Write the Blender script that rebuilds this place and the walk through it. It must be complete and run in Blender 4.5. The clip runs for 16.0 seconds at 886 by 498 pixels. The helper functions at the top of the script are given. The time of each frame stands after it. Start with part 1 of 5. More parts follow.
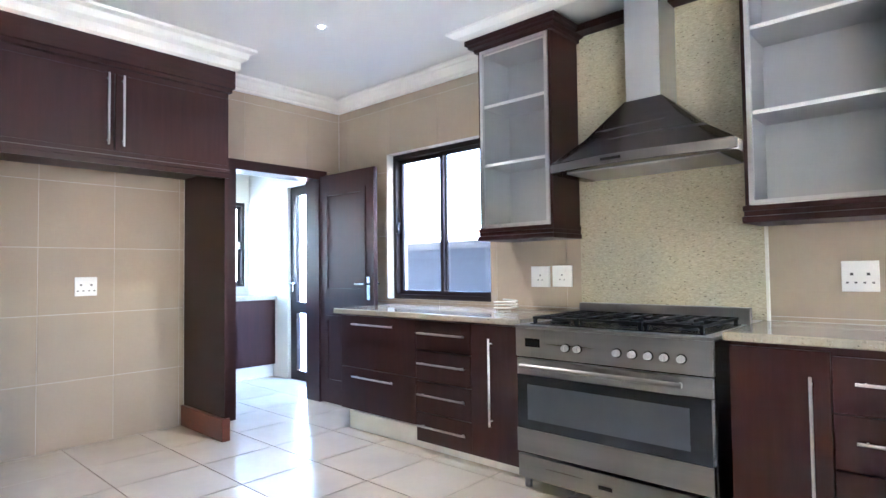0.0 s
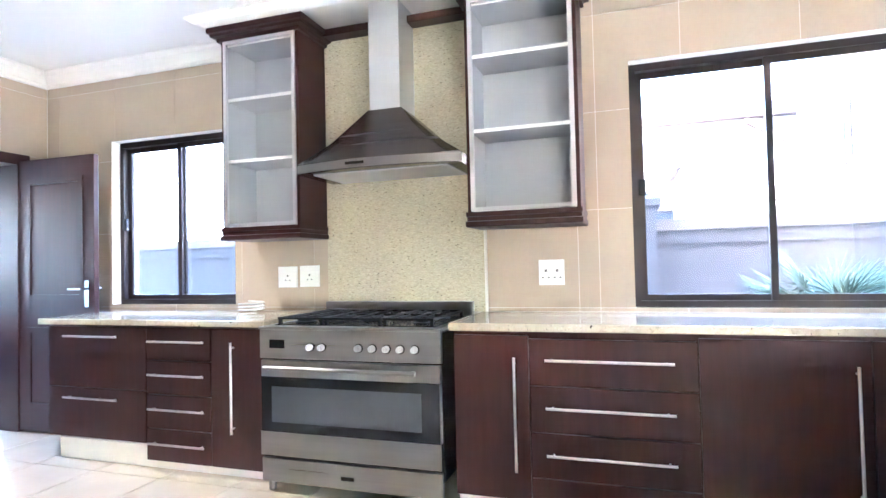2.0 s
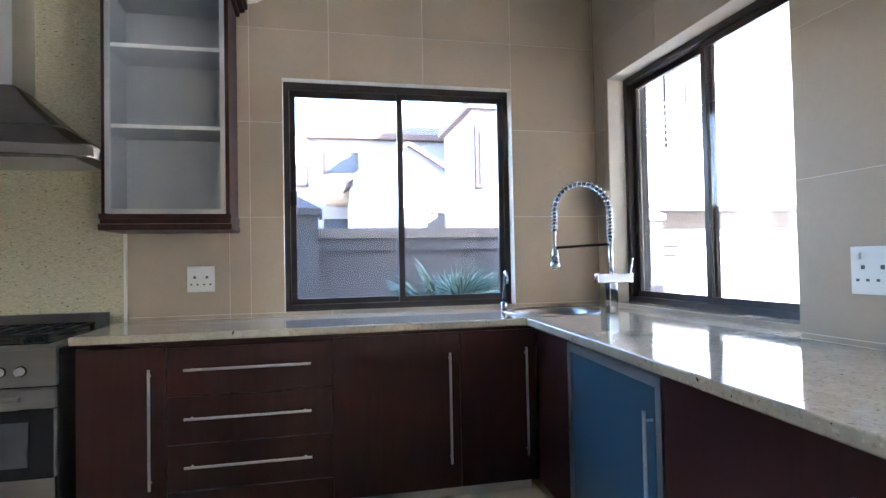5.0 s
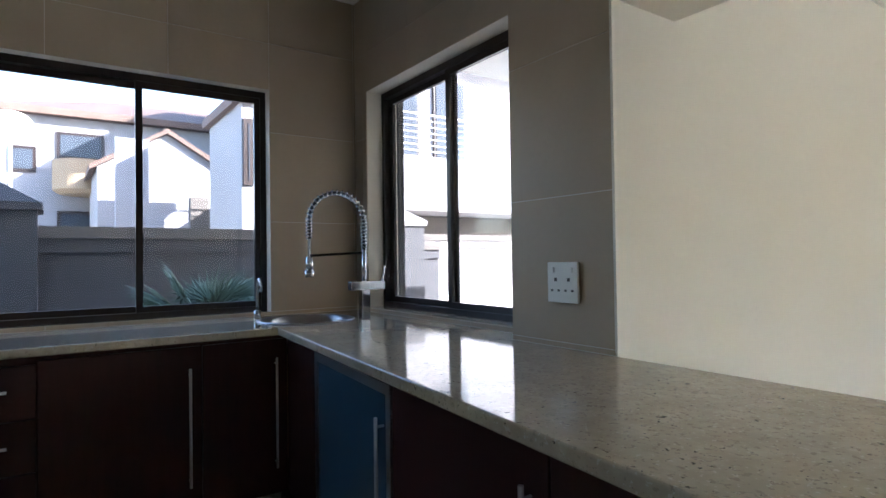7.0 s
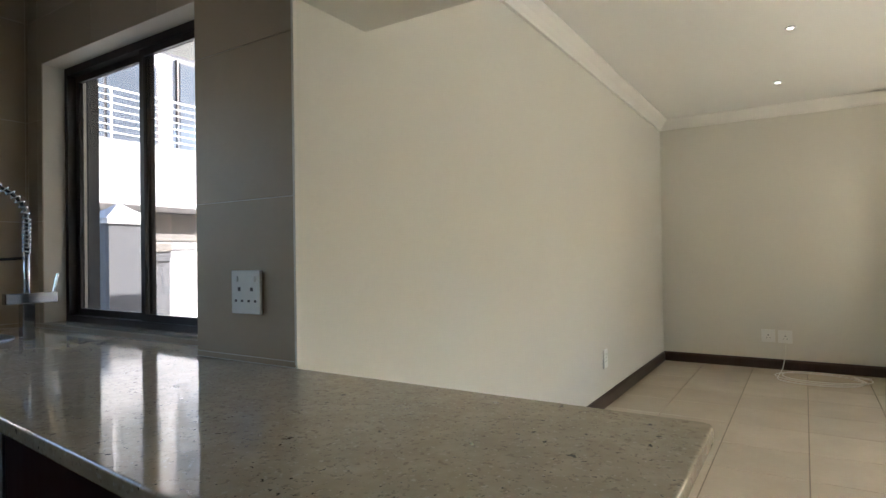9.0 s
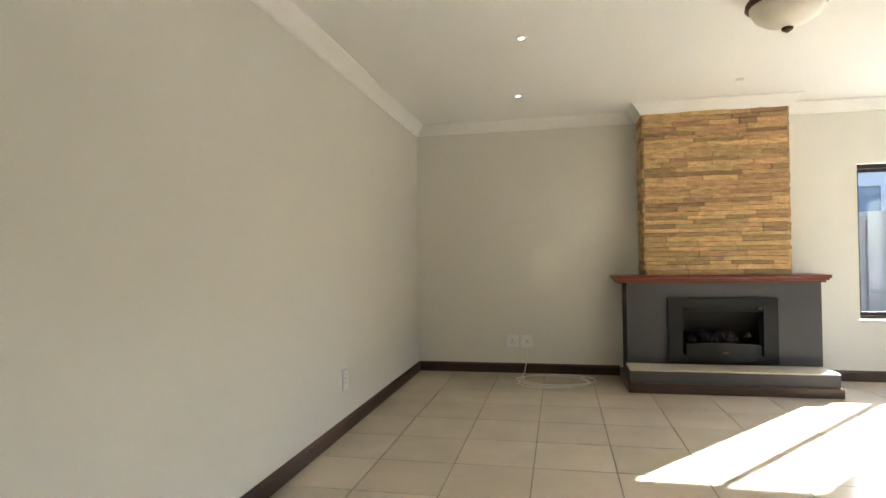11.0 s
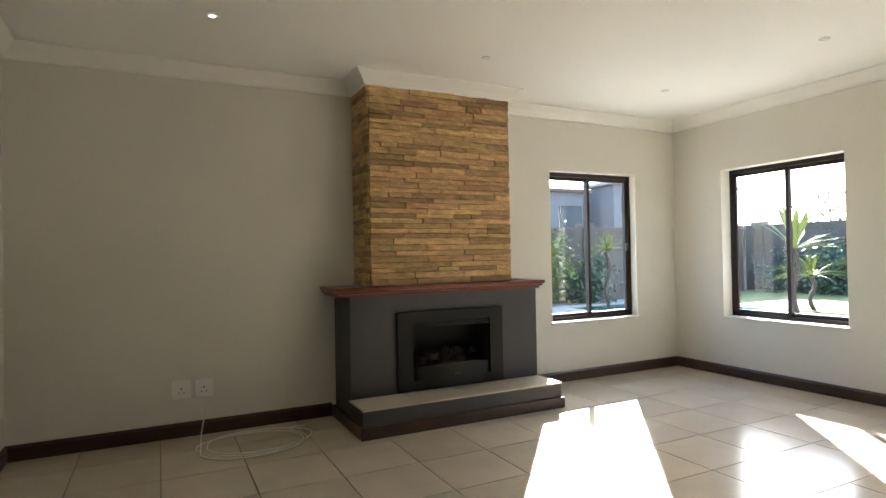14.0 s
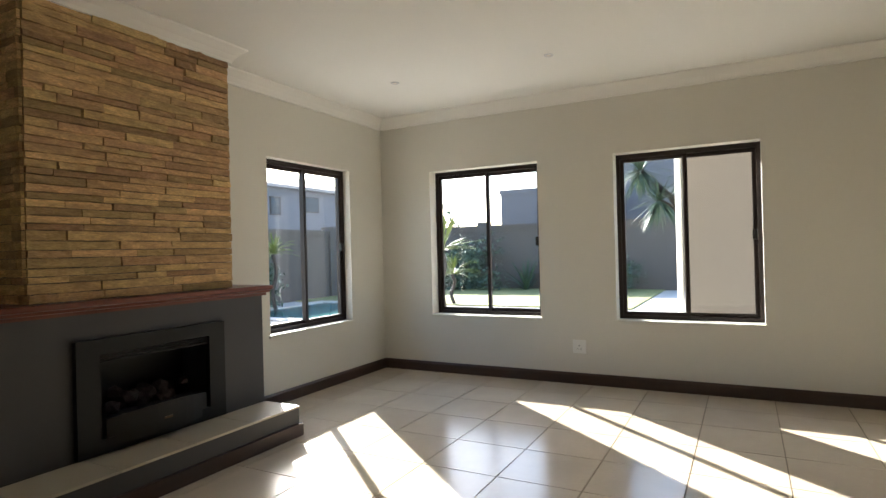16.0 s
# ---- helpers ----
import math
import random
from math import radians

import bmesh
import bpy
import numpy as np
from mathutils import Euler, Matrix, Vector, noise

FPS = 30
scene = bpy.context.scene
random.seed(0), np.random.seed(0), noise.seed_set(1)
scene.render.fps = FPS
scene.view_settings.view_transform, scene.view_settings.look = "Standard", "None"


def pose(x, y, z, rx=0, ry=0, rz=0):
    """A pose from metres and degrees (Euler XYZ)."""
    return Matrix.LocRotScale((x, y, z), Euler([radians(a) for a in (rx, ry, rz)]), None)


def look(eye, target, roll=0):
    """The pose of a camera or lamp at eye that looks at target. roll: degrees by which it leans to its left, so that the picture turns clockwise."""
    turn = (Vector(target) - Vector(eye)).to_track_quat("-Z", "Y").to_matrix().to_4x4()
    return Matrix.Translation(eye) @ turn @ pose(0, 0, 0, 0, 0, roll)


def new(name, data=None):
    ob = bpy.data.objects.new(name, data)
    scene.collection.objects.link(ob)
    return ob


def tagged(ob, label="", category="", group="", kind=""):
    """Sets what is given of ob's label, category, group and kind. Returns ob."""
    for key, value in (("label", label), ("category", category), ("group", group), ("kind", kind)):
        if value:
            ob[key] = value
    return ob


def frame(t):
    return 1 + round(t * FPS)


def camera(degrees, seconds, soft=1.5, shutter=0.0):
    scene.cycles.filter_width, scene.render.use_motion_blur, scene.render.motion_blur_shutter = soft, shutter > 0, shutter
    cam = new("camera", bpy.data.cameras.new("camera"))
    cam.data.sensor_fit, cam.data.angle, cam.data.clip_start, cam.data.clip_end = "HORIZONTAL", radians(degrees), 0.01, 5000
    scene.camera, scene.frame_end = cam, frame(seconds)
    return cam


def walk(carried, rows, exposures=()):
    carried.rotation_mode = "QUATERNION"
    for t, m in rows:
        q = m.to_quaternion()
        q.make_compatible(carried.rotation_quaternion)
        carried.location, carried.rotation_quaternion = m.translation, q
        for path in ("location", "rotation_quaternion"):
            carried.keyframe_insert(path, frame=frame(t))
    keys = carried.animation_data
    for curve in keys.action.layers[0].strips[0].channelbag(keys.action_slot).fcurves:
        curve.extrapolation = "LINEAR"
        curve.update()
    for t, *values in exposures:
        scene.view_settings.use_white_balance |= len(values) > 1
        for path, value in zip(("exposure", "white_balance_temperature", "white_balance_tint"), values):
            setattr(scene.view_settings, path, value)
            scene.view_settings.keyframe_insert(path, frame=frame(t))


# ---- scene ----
cam = camera(75.7, 16.0)
PATH = [
    (0, (0.558, 0.955, 1.172), (2.033, 2.303, 1.244), -0.7),
    (0.5, (0.549, 0.943, 1.17), (2.146, 2.145, 1.239), -0.7),
    (1, (0.567, 0.915, 1.173), (2.29, 1.929, 1.236), -1.1),
    (1.5, (0.54, 0.909, 1.185), (2.369, 1.717, 1.239), -1.3),
    (2, (0.54, 0.877, 1.173), (2.438, 1.505, 1.229), -1.3),
    (2.5, (0.523, 0.875, 1.161), (2.476, 1.299, 1.221), -1.3),
    (3, (0.497, 0.818, 1.145), (2.48, 1.066, 1.214), -1.3),
    (3.5, (0.483, 0.764, 1.135), (2.48, 0.839, 1.21), -1.3),
    (6, (0.374, 0.649, 1.226), (2.209, -0.146, 1.25), -1.1),
    (6.5, (0.358, 0.619, 1.237), (2.102, -0.359, 1.258), -1.1),
    (7, (0.362, 0.573, 1.226), (2.009, -0.562, 1.259), -0.8),
    (7.5, (0.343, 0.536, 1.232), (1.867, -0.76, 1.266), -0.8),
    (8, (0.317, 0.477, 1.226), (1.691, -0.976, 1.264), -0.8),
    (8.5, (0.271, 0.421, 1.239), (1.488, -1.167, 1.266), -0.9),
    (9, (0.216, 0.316, 1.248), (1.287, -1.373, 1.27), -0.9),
    (9.5, (0.139, 0.226, 1.264), (1.068, -1.546, 1.284), -0.8),
    (10, (0.072, 0.064, 1.271), (0.836, -1.784, 1.29), -0.7),
    (10.2, (0.054, 0.005, 1.271), (0.741, -1.873, 1.289), -0.7),
    (10.7, (0.035, -0.200, 1.278), (0.546, -2.134, 1.300), -0.8),
    (11.2, (0.055, -0.430, 1.288), (0.378, -2.404, 1.315), -0.9),
    (11.7, (0.130, -0.680, 1.298), (0.270, -2.675, 1.329), -1.0),
    (12.05, (0.235, -0.860, 1.308), (0.245, -2.860, 1.339), -1.0),
    (12.3, (0.370, -0.985, 1.322), (0.283, -2.983, 1.353), -1.0),
    (12.5, (0.545, -1.05, 1.333), (0.355, -3.041, 1.36), -0.9),
    (13, (0.565, -1.34, 1.315), (0.168, -3.3, 1.347), -1.0),
    (13.5, (0.653, -1.638, 1.34), (0.005, -3.53, 1.359), -1.0),
    (14, (0.7, -1.986, 1.293), (-0.195, -3.775, 1.317), -1.1),
    (14.5, (0.754, -2.291, 1.274), (-0.345, -3.962, 1.3), -1.2),
    (15, (0.78, -2.553, 1.271), (-0.563, -4.035, 1.29), -1.2),
    (15.5, (0.764, -2.818, 1.273), (-0.829, -4.026, 1.288), -1.4),
    (16, (0.763, -3.031, 1.282), (-1.004, -3.968, 1.289), -1.5),
]
EXPOSURE = [
    (0, 6.8, 5270, 17), (0.5, 7.15, 5270, 17), (1.0, 7.6, 5270, 17), (2.0, 7.65, 5270, 17), (3.0, 7.1, 5270, 17), (3.7, 6.65, 5270, 16), (6.0, 5.05, 5400, 13), (7.0, 4.2, 5450, 11),
    (8.0, 3.9, 5650, 9), (9.0, 3.98, 5850, 9), (10.0, 4.1, 5900, 9), (12.5, 2.93, 6250, 11), (13.0, 2.55, 6300, 11), (14.0, 3.12, 6150, 10), (15.0, 3.6, 6150, 10), (15.5, 3.1, 6150, 10), (16.0, 2.43, 6250, 11),
]
walk(cam, [(t, look(eye, target, roll)) for t, eye, target, roll in PATH], EXPOSURE)

# ---- world and sun ----
SUN_WAY = Vector((0.60, 0.70, -0.475)).normalized()
world = bpy.data.worlds.new("sky")
scene.world = world
world.use_nodes = True
wt = world.node_tree
sky = wt.nodes.new("ShaderNodeTexSky")
sky.sky_type, sky.sun_disc = "NISHITA", False
sky.sun_elevation = math.asin(-SUN_WAY.z)
sky.sun_rotation = math.atan2(-SUN_WAY.x, -SUN_WAY.y)
wt.links.new(sky.outputs[0], wt.nodes["Background"].inputs[0])
wt.nodes["Background"].inputs[1].default_value = 0.15
sun = new("sun", bpy.data.lights.new("sun", "SUN"))
sun.data.energy, sun.data.angle, sun.data.color = 5.0, radians(0.53), (1.0, 0.95, 0.86)
sun.matrix_world = look((-20, -20, 15), Vector((-20, -20, 15)) + SUN_WAY)


# ---- materials ----
def material(name, color, rough=0.5, metal=0.0, vary=0.08, scale=3.0, fine=60.0, bump=0.0, stretch=(1, 1, 1), second=None, amount=0.35, piece=0.0, coat=0.0, glow=None, spec=0.5):
    """Noise at two scales in colour, roughness and relief; piece: how much single pieces differ."""
    m = bpy.data.materials.new(name)
    m.use_nodes = True
    n, l = m.node_tree.nodes, m.node_tree.links
    b = n["Principled BSDF"]
    b.inputs["Metallic"].default_value = metal
    b.inputs["Coat Weight"].default_value = coat
    b.inputs["Specular IOR Level"].default_value = spec
    pos = n.new("ShaderNodeNewGeometry").outputs["Position"]
    mapping = n.new("ShaderNodeMapping")
    mapping.inputs["Scale"].default_value = stretch
    l.new(pos, mapping.inputs["Vector"])

    def noisy(s, detail=3.0):
        t = n.new("ShaderNodeTexNoise")
        t.inputs["Scale"].default_value, t.inputs["Detail"].default_value = s, detail
        l.new(mapping.outputs[0], t.inputs["Vector"])
        return t.outputs["Fac"]

    def ramp(src, lo, hi, c0, c1):
        r = n.new("ShaderNodeValToRGB")
        r.color_ramp.elements[0].position, r.color_ramp.elements[1].position = lo, hi
        r.color_ramp.elements[0].color, r.color_ramp.elements[1].color = (*c0, 1), (*c1, 1)
        l.new(src, r.inputs[0])
        return r.outputs[0]

    big, small = noisy(scale), noisy(fine, 4.0)
    lo = [c * (1 - vary) for c in color]
    hi = [min(1, c * (1 + vary)) for c in color]
    out = ramp(big, 0.3, 0.7, lo, hi)
    mix = n.new("ShaderNodeMix")
    mix.data_type = "RGBA"
    l.new(ramp(small, 0.35, 0.65, [0] * 3, [1] * 3), mix.inputs["Factor"])
    l.new(out, mix.inputs["A"])
    tint = second or [c * (1 - vary * 0.9) for c in color]
    blend = n.new("ShaderNodeMix")
    blend.data_type = "RGBA"
    blend.inputs["Factor"].default_value = amount
    l.new(out, blend.inputs["A"])
    blend.inputs["B"].default_value = (*tint, 1)
    l.new(blend.outputs["Result"], mix.inputs["B"])
    out = mix.outputs["Result"]
    if piece:
        info = n.new("ShaderNodeObjectInfo")
        hue = n.new("ShaderNodeHueSaturation")
        rng = n.new("ShaderNodeMapRange")
        rng.inputs["To Min"].default_value, rng.inputs["To Max"].default_value = 1 - piece, 1 + piece
        l.new(info.outputs["Random"], rng.inputs["Value"])
        l.new(rng.outputs[0], hue.inputs["Value"])
        l.new(out, hue.inputs["Color"])
        turn, wide = n.new("ShaderNodeMath"), n.new("ShaderNodeMapRange")
        turn.operation = "PINGPONG"
        turn.inputs[1].default_value = 0.13
        l.new(info.outputs["Random"], turn.inputs[0])
        wide.inputs["From Max"].default_value = 0.13
        wide.inputs["To Min"].default_value, wide.inputs["To Max"].default_value = 0.5 - piece * 0.055, 0.5 + piece * 0.015
        l.new(turn.outputs[0], wide.inputs["Value"])
        l.new(wide.outputs[0], hue.inputs["Hue"])
        out = hue.outputs["Color"]
    l.new(out, b.inputs["Base Color"])
    rr = n.new("ShaderNodeMapRange")
    rr.inputs["To Min"].default_value, rr.inputs["To Max"].default_value = rough * 0.8, min(1, rough * 1.2)
    l.new(big, rr.inputs["Value"])
    l.new(rr.outputs[0], b.inputs["Roughness"])
    if bump:
        bp = n.new("ShaderNodeBump")
        bp.inputs["Strength"].default_value, bp.inputs["Distance"].default_value = bump, 0.004
        l.new(small, bp.inputs["Height"])
        l.new(bp.outputs[0], b.inputs["Normal"])
    if glow:
        b.inputs["Emission Color"].default_value = (1, 0.93, 0.8, 1)
        b.inputs["Emission Strength"].default_value = glow
    return m


def glass_material(name, tint):
    m = bpy.data.materials.new(name)
    m.use_nodes = True
    n, l = m.node_tree.nodes, m.node_tree.links
    n.remove(n["Principled BSDF"])
    clear, gloss, mix, edge, power, gain = (n.new("ShaderNode" + k) for k in ("BsdfTransparent", "BsdfGlossy", "MixShader", "LayerWeight", "Math", "Math"))
    clear.inputs[0].default_value = (*tint, 1)
    gloss.inputs["Roughness"].default_value = 0.01
    power.operation, gain.operation = "POWER", "MULTIPLY_ADD"
    power.inputs[1].default_value = 4.0
    gain.inputs[1].default_value, gain.inputs[2].default_value = 0.5, 0.02
    edge.inputs[0].default_value = 0.5
    l.new(edge.outputs["Facing"], power.inputs[0])
    l.new(power.outputs[0], gain.inputs[0])
    l.new(gain.outputs[0], mix.inputs[0])
    l.new(clear.outputs[0], mix.inputs[1])
    l.new(gloss.outputs[0], mix.inputs[2])
    l.new(mix.outputs[0], n["Material Output"].inputs[0])
    return m


GLASS = glass_material("clear_glass", (0.97, 0.98, 0.98))
# Grey added to the kitchen panes only to cut daylight and the view's brightness.
DIMGLASS = glass_material("daylight_cutting_glass", (0.65, 0.63, 0.62))
PAINT = material("greige_paint", (0.695, 0.668, 0.592), 0.65, vary=0.02, scale=1.2, fine=150, bump=0.06)
CEILING = material("white_ceiling", (0.80, 0.79, 0.75), 0.8, vary=0.015, scale=1.0, fine=200, bump=0.04)
CORNICE = material("white_plaster", (0.82, 0.80, 0.75), 0.6, vary=0.02, fine=120)
WALLTILE = material("beige_wall_tile", (0.42, 0.338, 0.242), 0.45, spec=0.2, vary=0.05, scale=2.5, fine=40, bump=0.02, piece=0.03)
GROUT = material("pale_grout", (0.66, 0.61, 0.52), 0.9, vary=0.05, fine=90, bump=0.1)
FLOORTILE = material("cream_floor_tile", (0.575, 0.495, 0.38), 0.20, vary=0.06, scale=3.0, fine=35, bump=0.015, piece=0.055)
FLOORGROUT = material("brown_grout", (0.23, 0.18, 0.13), 0.9, vary=0.1, fine=90, bump=0.1)
WOOD = material("dark_stained_wood", (0.034, 0.0095, 0.008), 0.36, spec=0.28, vary=0.22, scale=4, fine=30, stretch=(8, 8, 0.6), bump=0.03, amount=0.5)
WOODH = material("dark_wood_trim", (0.030, 0.009, 0.0075), 0.34, spec=0.3, vary=0.2, scale=4, fine=30, stretch=(1, 1, 9), bump=0.03)
REDWOOD = material("red_brown_wood", (0.15, 0.035, 0.018), 0.33, vary=0.2, scale=5, fine=30, stretch=(1, 6, 8), bump=0.04, amount=0.5)
SKIRT = material("brown_skirting_wood", (0.045, 0.022, 0.014), 0.4, vary=0.2, scale=4, fine=40, stretch=(1, 1, 6), bump=0.03)
GRANITE = None
GREYBOARD = material("grey_shelf_board", (0.42, 0.43, 0.44), 0.5, vary=0.04, fine=80)
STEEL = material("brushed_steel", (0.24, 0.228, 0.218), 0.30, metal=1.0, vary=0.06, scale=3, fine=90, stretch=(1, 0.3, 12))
# Darker copy of the steel: the canopy's dark reflections put into its colour.
HOODSHADE = material("hood_shade_steel", (0.15, 0.135, 0.125), 0.26, metal=1.0, vary=0.08, scale=3, fine=90, stretch=(1, 0.3, 12))
CHROME = material("chrome", (0.46, 0.47, 0.49), 0.07, metal=1.0, vary=0.02)
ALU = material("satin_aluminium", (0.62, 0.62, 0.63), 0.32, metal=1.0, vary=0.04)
BLACK = material("black_enamel", (0.012, 0.012, 0.013), 0.25, vary=0.15)
IRON = material("cast_iron", (0.008, 0.008, 0.008), 0.55, spec=0.3, vary=0.2, bump=0.1)
DARKGLASS = material("dark_oven_glass", (0.012, 0.012, 0.013), 0.06, vary=0.05, spec=0.3)
OVENPANE = material("grey_oven_window", (0.05, 0.053, 0.056), 0.10, vary=0.08, spec=0.35)
FRAME = material("bronze_aluminium", (0.026, 0.018, 0.016), 0.38, spec=0.3, vary=0.12)
WHITEPLASTIC = material("white_plastic", (0.80, 0.79, 0.75), 0.35, vary=0.02)
DARKHOLE = material("dark_slot", (0.10, 0.095, 0.09), 0.6, vary=0.05)
PLINTH = material("white_plinth_tile", (0.72, 0.69, 0.62), 0.35, vary=0.05, fine=40)
BLUEFILM = material("blue_film_panel", (0.032, 0.068, 0.105), 0.30, vary=0.05, scale=1.5, fine=120)
SLATE = material("charcoal_plaster", (0.054, 0.052, 0.054), 0.6, vary=0.08, scale=3, fine=90, bump=0.1)
STONE = material("ochre_slate_strip", (0.55, 0.38, 0.17), 0.75, vary=0.28, scale=9, fine=45, stretch=(1, 1, 4), bump=0.5, second=(0.26, 0.15, 0.06), amount=0.55, piece=0.38)
COAL = material("grey_coal", (0.030, 0.021, 0.019), 0.9, vary=0.3, scale=20, fine=80, bump=0.5)
HEARTHTILE = material("cream_hearth_tile", (0.50, 0.44, 0.33), 0.4, vary=0.06)
LAMPGLASS = material("alabaster_glass", (0.75, 0.70, 0.60), 0.3, vary=0.08, scale=8)
BRONZE = material("old_bronze", (0.10, 0.06, 0.03), 0.4, metal=0.6, vary=0.2)
BULB = material("lit_lamp", (0.9, 0.85, 0.7), 0.4, glow=1.5)
CABLE = material("white_cable", (0.68, 0.66, 0.58), 0.5, vary=0.03)
LAWN = material("lawn_grass", (0.25, 0.25, 0.09), 0.9, vary=0.3, scale=1.2, fine=60, bump=0.6)
PAVING = material("concrete_paving", (0.50, 0.47, 0.42), 0.85, vary=0.12, scale=1.0, fine=40, bump=0.2)
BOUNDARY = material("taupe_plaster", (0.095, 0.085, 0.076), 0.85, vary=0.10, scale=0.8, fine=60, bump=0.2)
# Grey plaster darkened: the shade on the east side walls is in the colour.
SHADEWALL = material("shaded_grey_plaster", (0.046, 0.047, 0.052), 0.85, vary=0.10, scale=0.8, fine=20)
WING = material("beige_grey_render", (0.135, 0.12, 0.105), 0.85, vary=0.08, scale=0.8, fine=60, bump=0.2)
WHITEHOUSE = material("white_render", (0.27, 0.262, 0.265), 0.85, vary=0.05, scale=0.6, fine=12)
TANHOUSE = material("tan_render", (0.30, 0.22, 0.135), 0.85, vary=0.05, scale=0.6, fine=50, bump=0.1)
GREYHOUSE = material("grey_render", (0.13, 0.13, 0.14), 0.85, vary=0.05, scale=0.6, fine=50, bump=0.1)
ROOF = material("brown_roof_tile", (0.11, 0.072, 0.056), 0.8, vary=0.25, scale=2, fine=30, bump=0.4)
PALEROOF = material("pale_grey_roof_tile", (0.30, 0.28, 0.27), 0.8, vary=0.2, scale=2, fine=30, bump=0.4)
LEAF = material("palm_leaf", (0.06, 0.105, 0.065), 0.55, vary=0.35, scale=4, fine=50)
LEAFLIGHT = material("yellow_green_leaf", (0.13, 0.17, 0.04), 0.55, vary=0.35, scale=4, fine=50)
BARK = material("palm_bark", (0.045, 0.036, 0.03), 0.9, vary=0.3, scale=12, fine=40, bump=0.6)
WATER = material("pool_water", (0.035, 0.15, 0.155), 0.12, vary=0.1, scale=2, fine=12, bump=0.3)
SHADEGLASS = material("far_window_glass", (0.05, 0.06, 0.075), 0.08, vary=0.2, scale=1, spec=0.15)


def speckled(name, ground, cloud, rough, sizes):
    """Stone: clouds of two tones with dark and pale flecks of two sizes."""
    m = material(name, ground, rough, vary=0.10, scale=9, fine=30, second=cloud, amount=0.7)
    n, l = m.node_tree.nodes, m.node_tree.links
    b = n["Principled BSDF"]
    out = b.inputs["Base Color"].links[0].from_socket
    pos = n.new("ShaderNodeNewGeometry").outputs["Position"]
    for (tone, size, lo), k in zip(sizes, range(9)):
        t = n.new("ShaderNodeTexNoise")
        t.inputs["Scale"].default_value, t.inputs["Detail"].default_value, t.inputs["Roughness"].default_value = size, 2.0, 0.6
        shift = n.new("ShaderNodeVectorMath")
        shift.inputs[1].default_value = (3.1 * k, 1.7 * k, 0.9)
        l.new(pos, shift.inputs[0])
        l.new(shift.outputs[0], t.inputs["Vector"])
        r = n.new("ShaderNodeMapRange")
        r.inputs["From Min"].default_value, r.inputs["From Max"].default_value = lo, lo + 0.035
        l.new(t.outputs["Fac"], r.inputs["Value"])
        mix = n.new("ShaderNodeMix")
        mix.data_type = "RGBA"
        l.new(r.outputs[0], mix.inputs["Factor"])
        l.new(out, mix.inputs["A"])
        mix.inputs["B"].default_value = (*tone, 1)
        out = mix.outputs["Result"]
    l.new(out, b.inputs["Base Color"])
    return m


GRANITE = speckled("speckled_granite", (0.43, 0.375, 0.28), (0.37, 0.315, 0.23), 0.08, (((0.32, 0.275, 0.205), 70, 0.60), ((0.48, 0.44, 0.355), 90, 0.63), ((0.026, 0.019, 0.015), 40, 0.695), ((0.04, 0.03, 0.022), 75, 0.685)))


def mosaic():
    """Cream stone strips with dark dashes that lie level."""
    m = material("olive_stone_mosaic", (0.52, 0.47, 0.32), 0.6, vary=0.12, scale=26, fine=60, stretch=(1, 1, 3.5), second=(0.34, 0.29, 0.18), amount=0.6, bump=0.4)
    n, l = m.node_tree.nodes, m.node_tree.links
    b = n["Principled BSDF"]
    out = b.inputs["Base Color"].links[0].from_socket
    mapping = n.new("ShaderNodeMapping")
    mapping.inputs["Scale"].default_value = (1, 1, 4.5)
    l.new(n.new("ShaderNodeNewGeometry").outputs["Position"], mapping.inputs["Vector"])
    t = n.new("ShaderNodeTexNoise")
    t.inputs["Scale"].default_value, t.inputs["Detail"].default_value = 38, 2.5
    l.new(mapping.outputs[0], t.inputs["Vector"])
    r = n.new("ShaderNodeMapRange")
    r.inputs["From Min"].default_value, r.inputs["From Max"].default_value = 0.64, 0.70
    l.new(t.outputs["Fac"], r.inputs["Value"])
    mix = n.new("ShaderNodeMix")
    mix.data_type = "RGBA"
    l.new(r.outputs[0], mix.inputs["Factor"])
    l.new(out, mix.inputs["A"])
    mix.inputs["B"].default_value = (0.12, 0.085, 0.045, 1)
    l.new(mix.outputs["Result"], b.inputs["Base Color"])
    return m


MOSAIC = mosaic()


# ---- mesh helpers ----
def box(bm, x0, x1, y0, y1, z0, z1, bevel=0.0):
    m = Matrix.Translation(((x0 + x1) / 2, (y0 + y1) / 2, (z0 + z1) / 2)) @ Matrix.Diagonal((abs(x1 - x0), abs(y1 - y0), abs(z1 - z0), 1))
    vs = bmesh.ops.create_cube(bm, size=1, matrix=m)["verts"]
    if bevel:
        es = list({e for v in vs for e in v.link_edges})
        bmesh.ops.bevel(bm, geom=es, offset=bevel, segments=2, affect="EDGES", profile=0.6)
    return bm


def boxed(*a, bevel=0.0):
    return box(bmesh.new(), *a, bevel=bevel)


def rod(bm, p, q, r, sides=10, r2=None):
    p, q = Vector(p), Vector(q)
    m = Matrix.Translation((p + q) / 2) @ (q - p).to_track_quat("Z", "Y").to_matrix().to_4x4()
    bmesh.ops.create_cone(bm, cap_ends=True, segments=sides, radius1=r, radius2=r if r2 is None else r2, depth=(q - p).length, matrix=m)
    return bm


